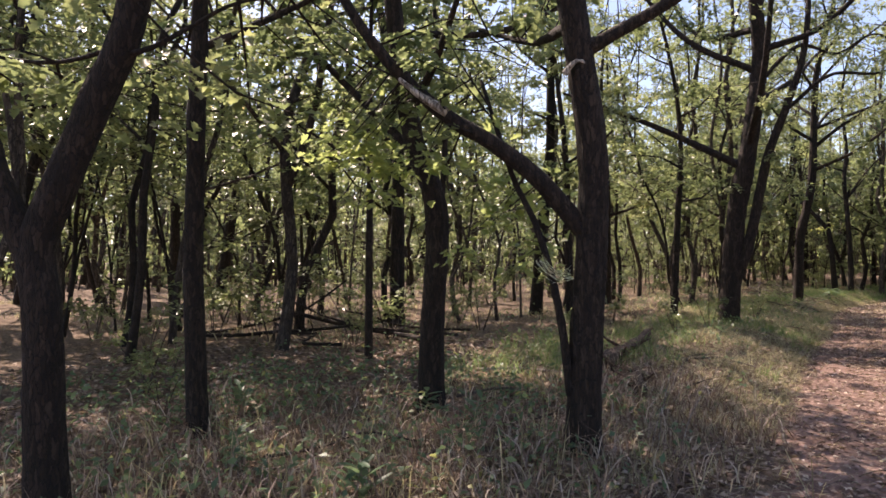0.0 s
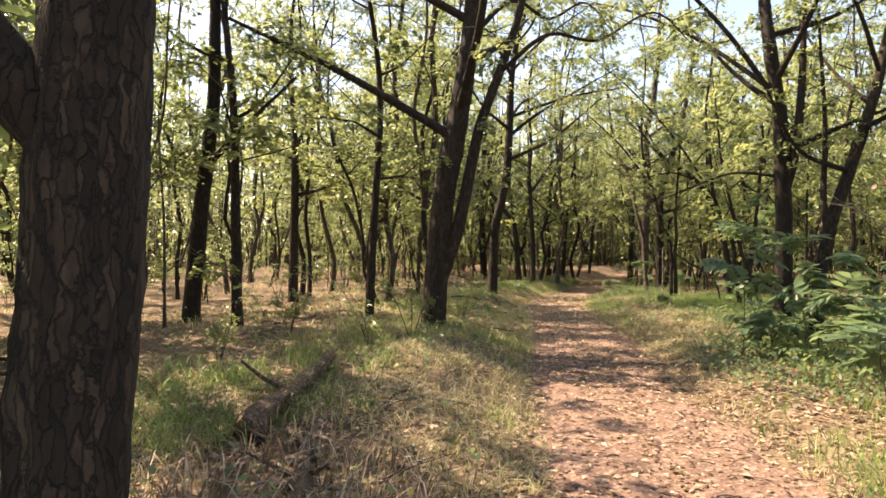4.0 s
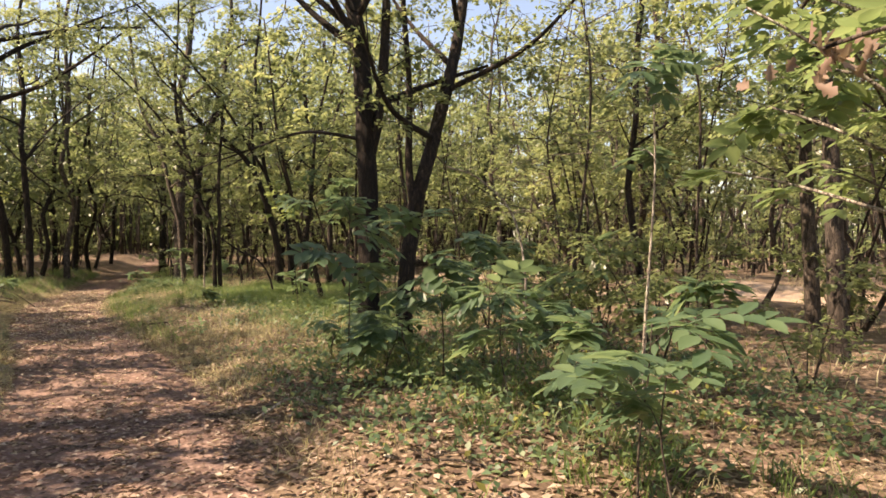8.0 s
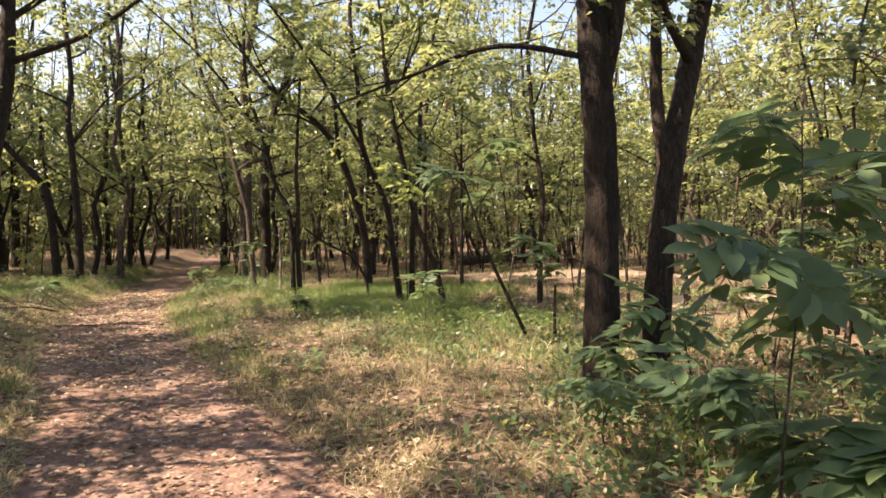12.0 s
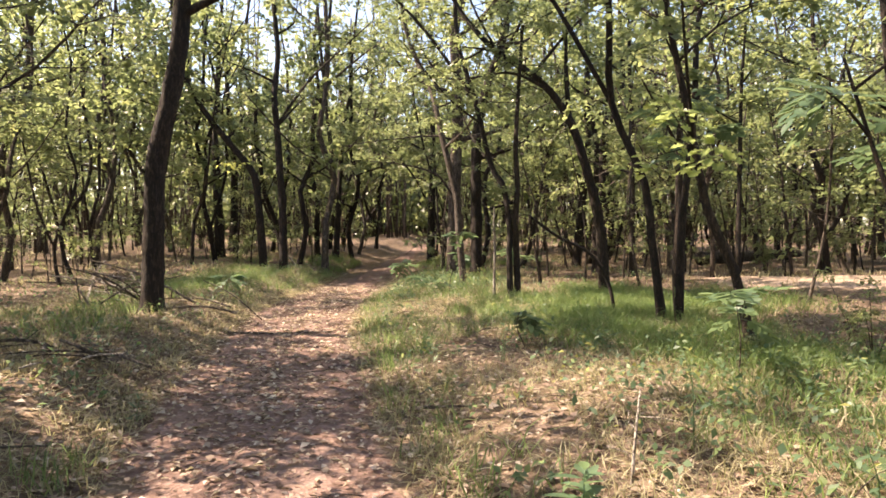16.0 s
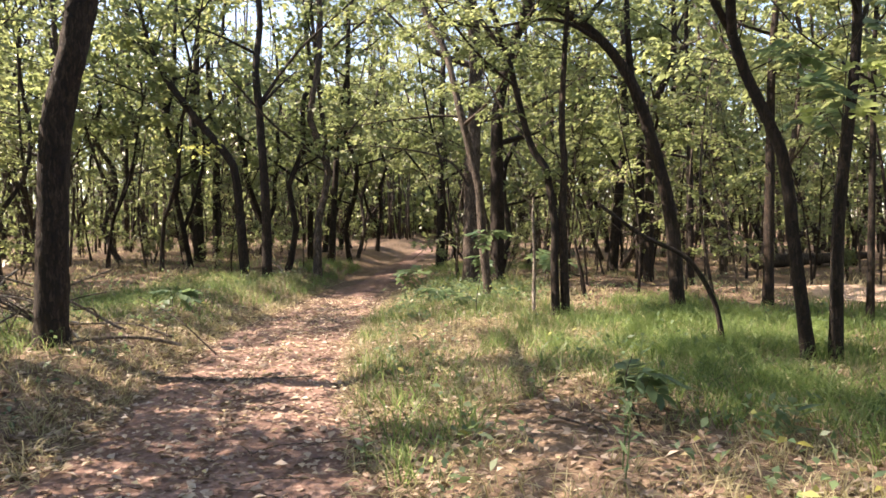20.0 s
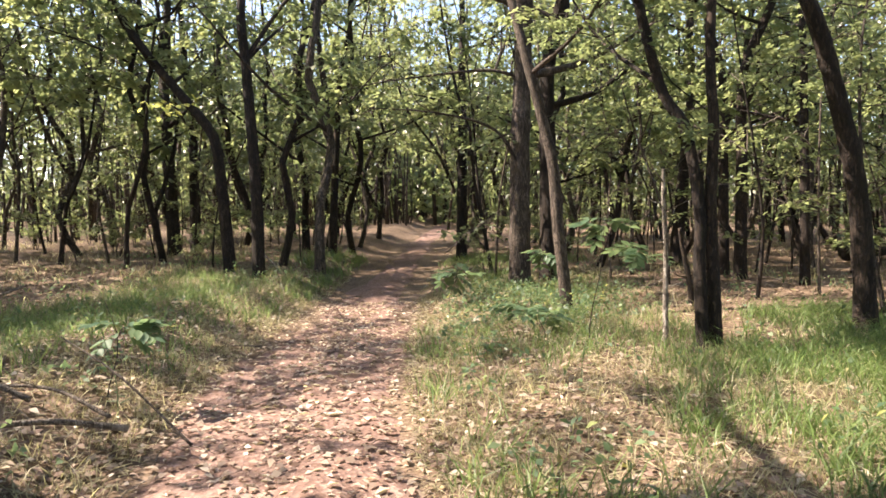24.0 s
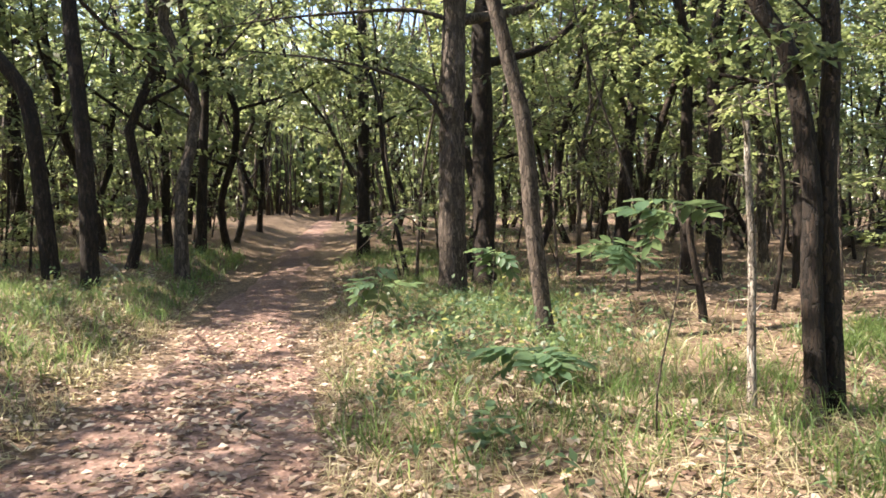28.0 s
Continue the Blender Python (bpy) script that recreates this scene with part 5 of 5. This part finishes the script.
thin = (((c[:, 0] - 8.8) / 3.4) ** 2 + ((c[:, 1] - 8.7) / 3.2) ** 2 < 1) & (r.uniform(0, 1, len(c)) < 0.8)
c = c[~thin]
q = np.stack([c[:, 0], c[:, 1], land(c[:, 0], c[:, 1]) + 0.015 + np.abs(r.normal(0, 0.025, len(c)))], 1)
tagged(new("straw", np_mesh("straw", *leaf_cards(r, q, 0.17, 0.010, 0.0, 0.28), GRASS_DRY)), "matted dead grass lying flat on the ground", "grass", kind="stuff")
tagged(new("twig_litter", np_mesh("twig_litter", *joined(bits), TWIG)), "small dry twigs strewn over the ground", "twigs", kind="stuff")


# ---- small marks: a bunch of dead leaves, bare wood on the limb, a bright sprig ----
bunch = new("dead_leaf_cluster")
r = np.random.default_rng(61)
for k in range(26):
    a = r.normal(0, 1, 3) * np.array([0.09, 0.09, 0.06])
    V, F = lobed_leaves(r, a[None], 0.075, 0.05, 0.9, 1.4)
    child("leaf", np_mesh("leaf", V, F, LITTER), bunch)
child("twig", np_mesh("twig", *tube([(-0.1, -0.25, 0.08), (0, 0, 0.05), (0.75, -0.2, 0.2), (1.1, -0.35, 0.35)], 0.008, 0.006, 6, 0.1), BARK_GREY, True), bunch)
bunch.matrix_basis = pose(6.35, 6.74, 2.12)
tagged(bunch, "bunch of curled brown dead leaves caught on a twig", "leaves")
sprig = new("leafy_sprig")
for k in range(26):
    a = r.normal(0, 1, 3) * np.array([0.22, 0.22, 0.08])
    V, F = lobed_leaves(r, a[None], 0.13, 0.08, 0.2, 0.5)
    child("leaf", np_mesh("leaf", V, F, YELLOW), sprig)
child("twig", np_mesh("twig", *tube([(0.9, 1.6, 0.0), (0.5, 0.9, 0.08), (0, 0, 0.02), (-0.2, -0.2, 0.0)], 0.02, 0.005, 6, 0.15), BARK, True), sprig)
sprig.matrix_basis = pose(16.27, 29.38, 3.15)
tagged(sprig, "bright yellow-green sprig hanging over the trail", "leaves")
for x, y, z, pts, d in ((1.05, 5.45, 0.0, [(-1.02, -0.12, 2.66), (-1.22, -0.13, 2.78), (-1.4, -0.13, 2.92)], 0.085), (1.05, 5.45, 0.0, [(-0.12, -0.18, 2.95), (-0.02, -0.2, 3.05), (0.08, -0.16, 3.02)], 0.05)):
    sc = tagged(new("bare_wood", np_mesh("bare_wood", *tube(pts, d / 2, d / 5, 10, 0.03, r, 0.1), BARK_PALE, True)), "splinter of pale bare wood torn from the limb", "wood")
    sc.matrix_basis = pose(x, y, z + land1(x, y))


web = new("spider_web")
r = np.random.default_rng(66)
for k in range(22):
    a = np.array([-0.34, -0.08, 1.50]) + r.normal(0, 1, 3) * np.array([0.03, 0.05, 0.03])
    b = np.array([-0.12, -0.12, 1.40]) + r.normal(0, 1, 3) * np.array([0.02, 0.05, 0.03])
    child("thread", np_mesh("thread", *tube([a, (a + b) / 2 + np.array([0, 0, -0.04 - 0.05 * r.uniform()]), b], 0.0008, 0.0008, 4, 0.06), WEB), web)
web.matrix_basis = pose(1.11, 5.45, land1(1.11, 5.45))
tagged(web, "dusty white spider web slung between stem and trunk", "web")


# ---- single weeds and sticks beside the trail ----
def weed(x, y, seed, height, n, mat, label, stem_mat=None, length=0.11, width=0.022, lean=0.15, droop=0.5):
    """An upright stalk with narrow leaves, each a folded leaflet."""
    r = np.random.default_rng(seed)
    rootob = new("weed")
    yaw = r.uniform(0, 6.28)
    d = np.array([math.cos(yaw), math.sin(yaw), 0]) * lean * height
    at = lambda u: d * u * u + np.array([0.015 * math.sin(6 * u + seed), 0.015 * math.cos(5 * u), height * u])
    child("stem", np_mesh("stem", *tube([at(0) - np.array([0, 0, 0.04]), at(0.35), at(0.7), at(1)], 0.005, 0.002, 5, 0.08), stem_mat or mat, True), rootob)
    for k in range(n):
        u, a = 0.12 + 0.88 * (k + r.uniform(0, 0.6)) / n, 2.4 * k + r.uniform(0, 0.7)
        l = length * r.uniform(0.7, 1.2) * (1.15 - 0.5 * u)
        tip = at(u) + np.array([math.cos(a) * l, math.sin(a) * l, l * (droop - 0.8 * r.uniform(0, 1))])
        child("leaf", np_mesh("leaf", *leaflet(at(u), tip, (0, 0, 1), width), mat), rootob)
    put(rootob, x, y)
    return tagged(rootob, label, "weed", "weeds beside the trail")


for k, (x, y, h, n) in enumerate([(12.7, 15.3, 0.6, 18), (14.0, 18.1, 0.75, 22), (13.8, 17.95, 0.55, 16), (14.5, 16.0, 0.6, 16), (13.93, 24.6, 0.8, 22), (13.2, 19.4, 0.4, 12), (16.9, 22.6, 0.45, 14), (10.6, 18.9, 0.3, 16), (11.9, 14.1, 0.5, 16), (10.3, 12.4, 0.45, 14)]):
    weed(x, y, 700 + k, h, n, LEAF_BIG, "tall narrow-leaved green weed beside the trail")
for k, (x, y, h) in enumerate([(19.0, 23.45, 0.7), (18.4, 23.2, 0.6), (0.55, 4.6, 0.55), (-0.6, 4.9, 0.7), (-1.1, 4.4, 0.6), (16.1, 21.4, 0.5), (11.0, 13.2, 0.5)]):
    weed(x, y, 730 + k, h, 9, GRASS_DRY, "dry pale weed stalk with withered leaves", length=0.07, width=0.012, lean=0.3, droop=0.9)
for k, (x, y, n) in enumerate([(11.55, 15.3, 18), (-0.12, 6.56, 16), (-1.5, 5.0, 14), (0.3, 6.2, 12), (17.2, 23.9, 14), (15.2, 17.7, 14), (-0.5, 4.2, 12), (-1.9, 6.6, 16)]):
    weed(x, y, 760 + k, 0.26, n, LEAF_BIG, "low spreading fern-like green herb", length=0.20, width=0.06, droop=0.7)
dead_stem("dead_twig", 11.96, 15.27, [(0, 0, -0.03), (0.02, 0.0, 0.18), (0.10, 0.03, 0.36), (0.16, 0.05, 0.5)], 0.020, BARK_PALE, "pale forked dead twig standing in the grass", "twig", 6, 3, 81)
dead_stem("fallen_branch", 19.6, 32.2, [(0.05, 0.0, -0.03), (-0.05, 0.05, 0.18), (-0.25, 0.2, 0.45), (-0.45, 0.38, 0.9)], 0.05, BARK_PALE, "pale curved stick leaning beside the trail", "branch", 7, 2, 82)
dead_stem("fallen_branch", 0.94, 8.5, [(-0.5, 0.1, 0.03), (0, 0.0, 0.06), (0.5, -0.15, 0.04)], 0.03, BARK_PALE, "pale dry stick on the leaf litter", "branch", 7, 3, 83)
dead_stem("fallen_branch", 0.6, 7.25, [(-0.45, -0.1, 0.03), (0, 0.05, 0.09), (0.45, 0.1, 0.03)], 0.028, TWIG, "dry stick on the leaf litter", "branch", 7, 3, 84)
dead_stem("fallen_branch", -0.9, 5.2, [(-0.6, -0.1, 0.03), (-0.1, 0.05, 0.07), (0.3, 0.2, 0.16), (0.7, 0.2, 0.1)], 0.03, BARK_GREY, "crooked grey stick in the dry undergrowth", "branch", 7, 4, 85)
dead_stem("fallen_branch", 10.7, 9.6, [(0, 0, -0.05), (0.1, -0.1, 0.9), (0.0, 0.0, 1.7), (-0.35, 0.25, 2.1), (-0.8, 0.4, 2.2)], 0.03, BARK_PALE, "bleached dead sapling with bare forked twigs", "dead tree", 7, 9, 86)
for x, y, lean, seed in ((1.63, 5.42, 0.22, 87), (1.97, 5.7, 0.3, 88), (1.75, 5.6, 0.12, 89)):
    dead_stem("dead_twig", x, y, [(0, 0, -0.03), (lean * 0.3, 0.02, 0.25), (lean * 0.8, 0.05, 0.5), (lean * 1.3, 0.06, 0.72)], 0.011, BARK_PALE, "thin bleached twig standing beside the oak", "twig", 5, 4, seed)
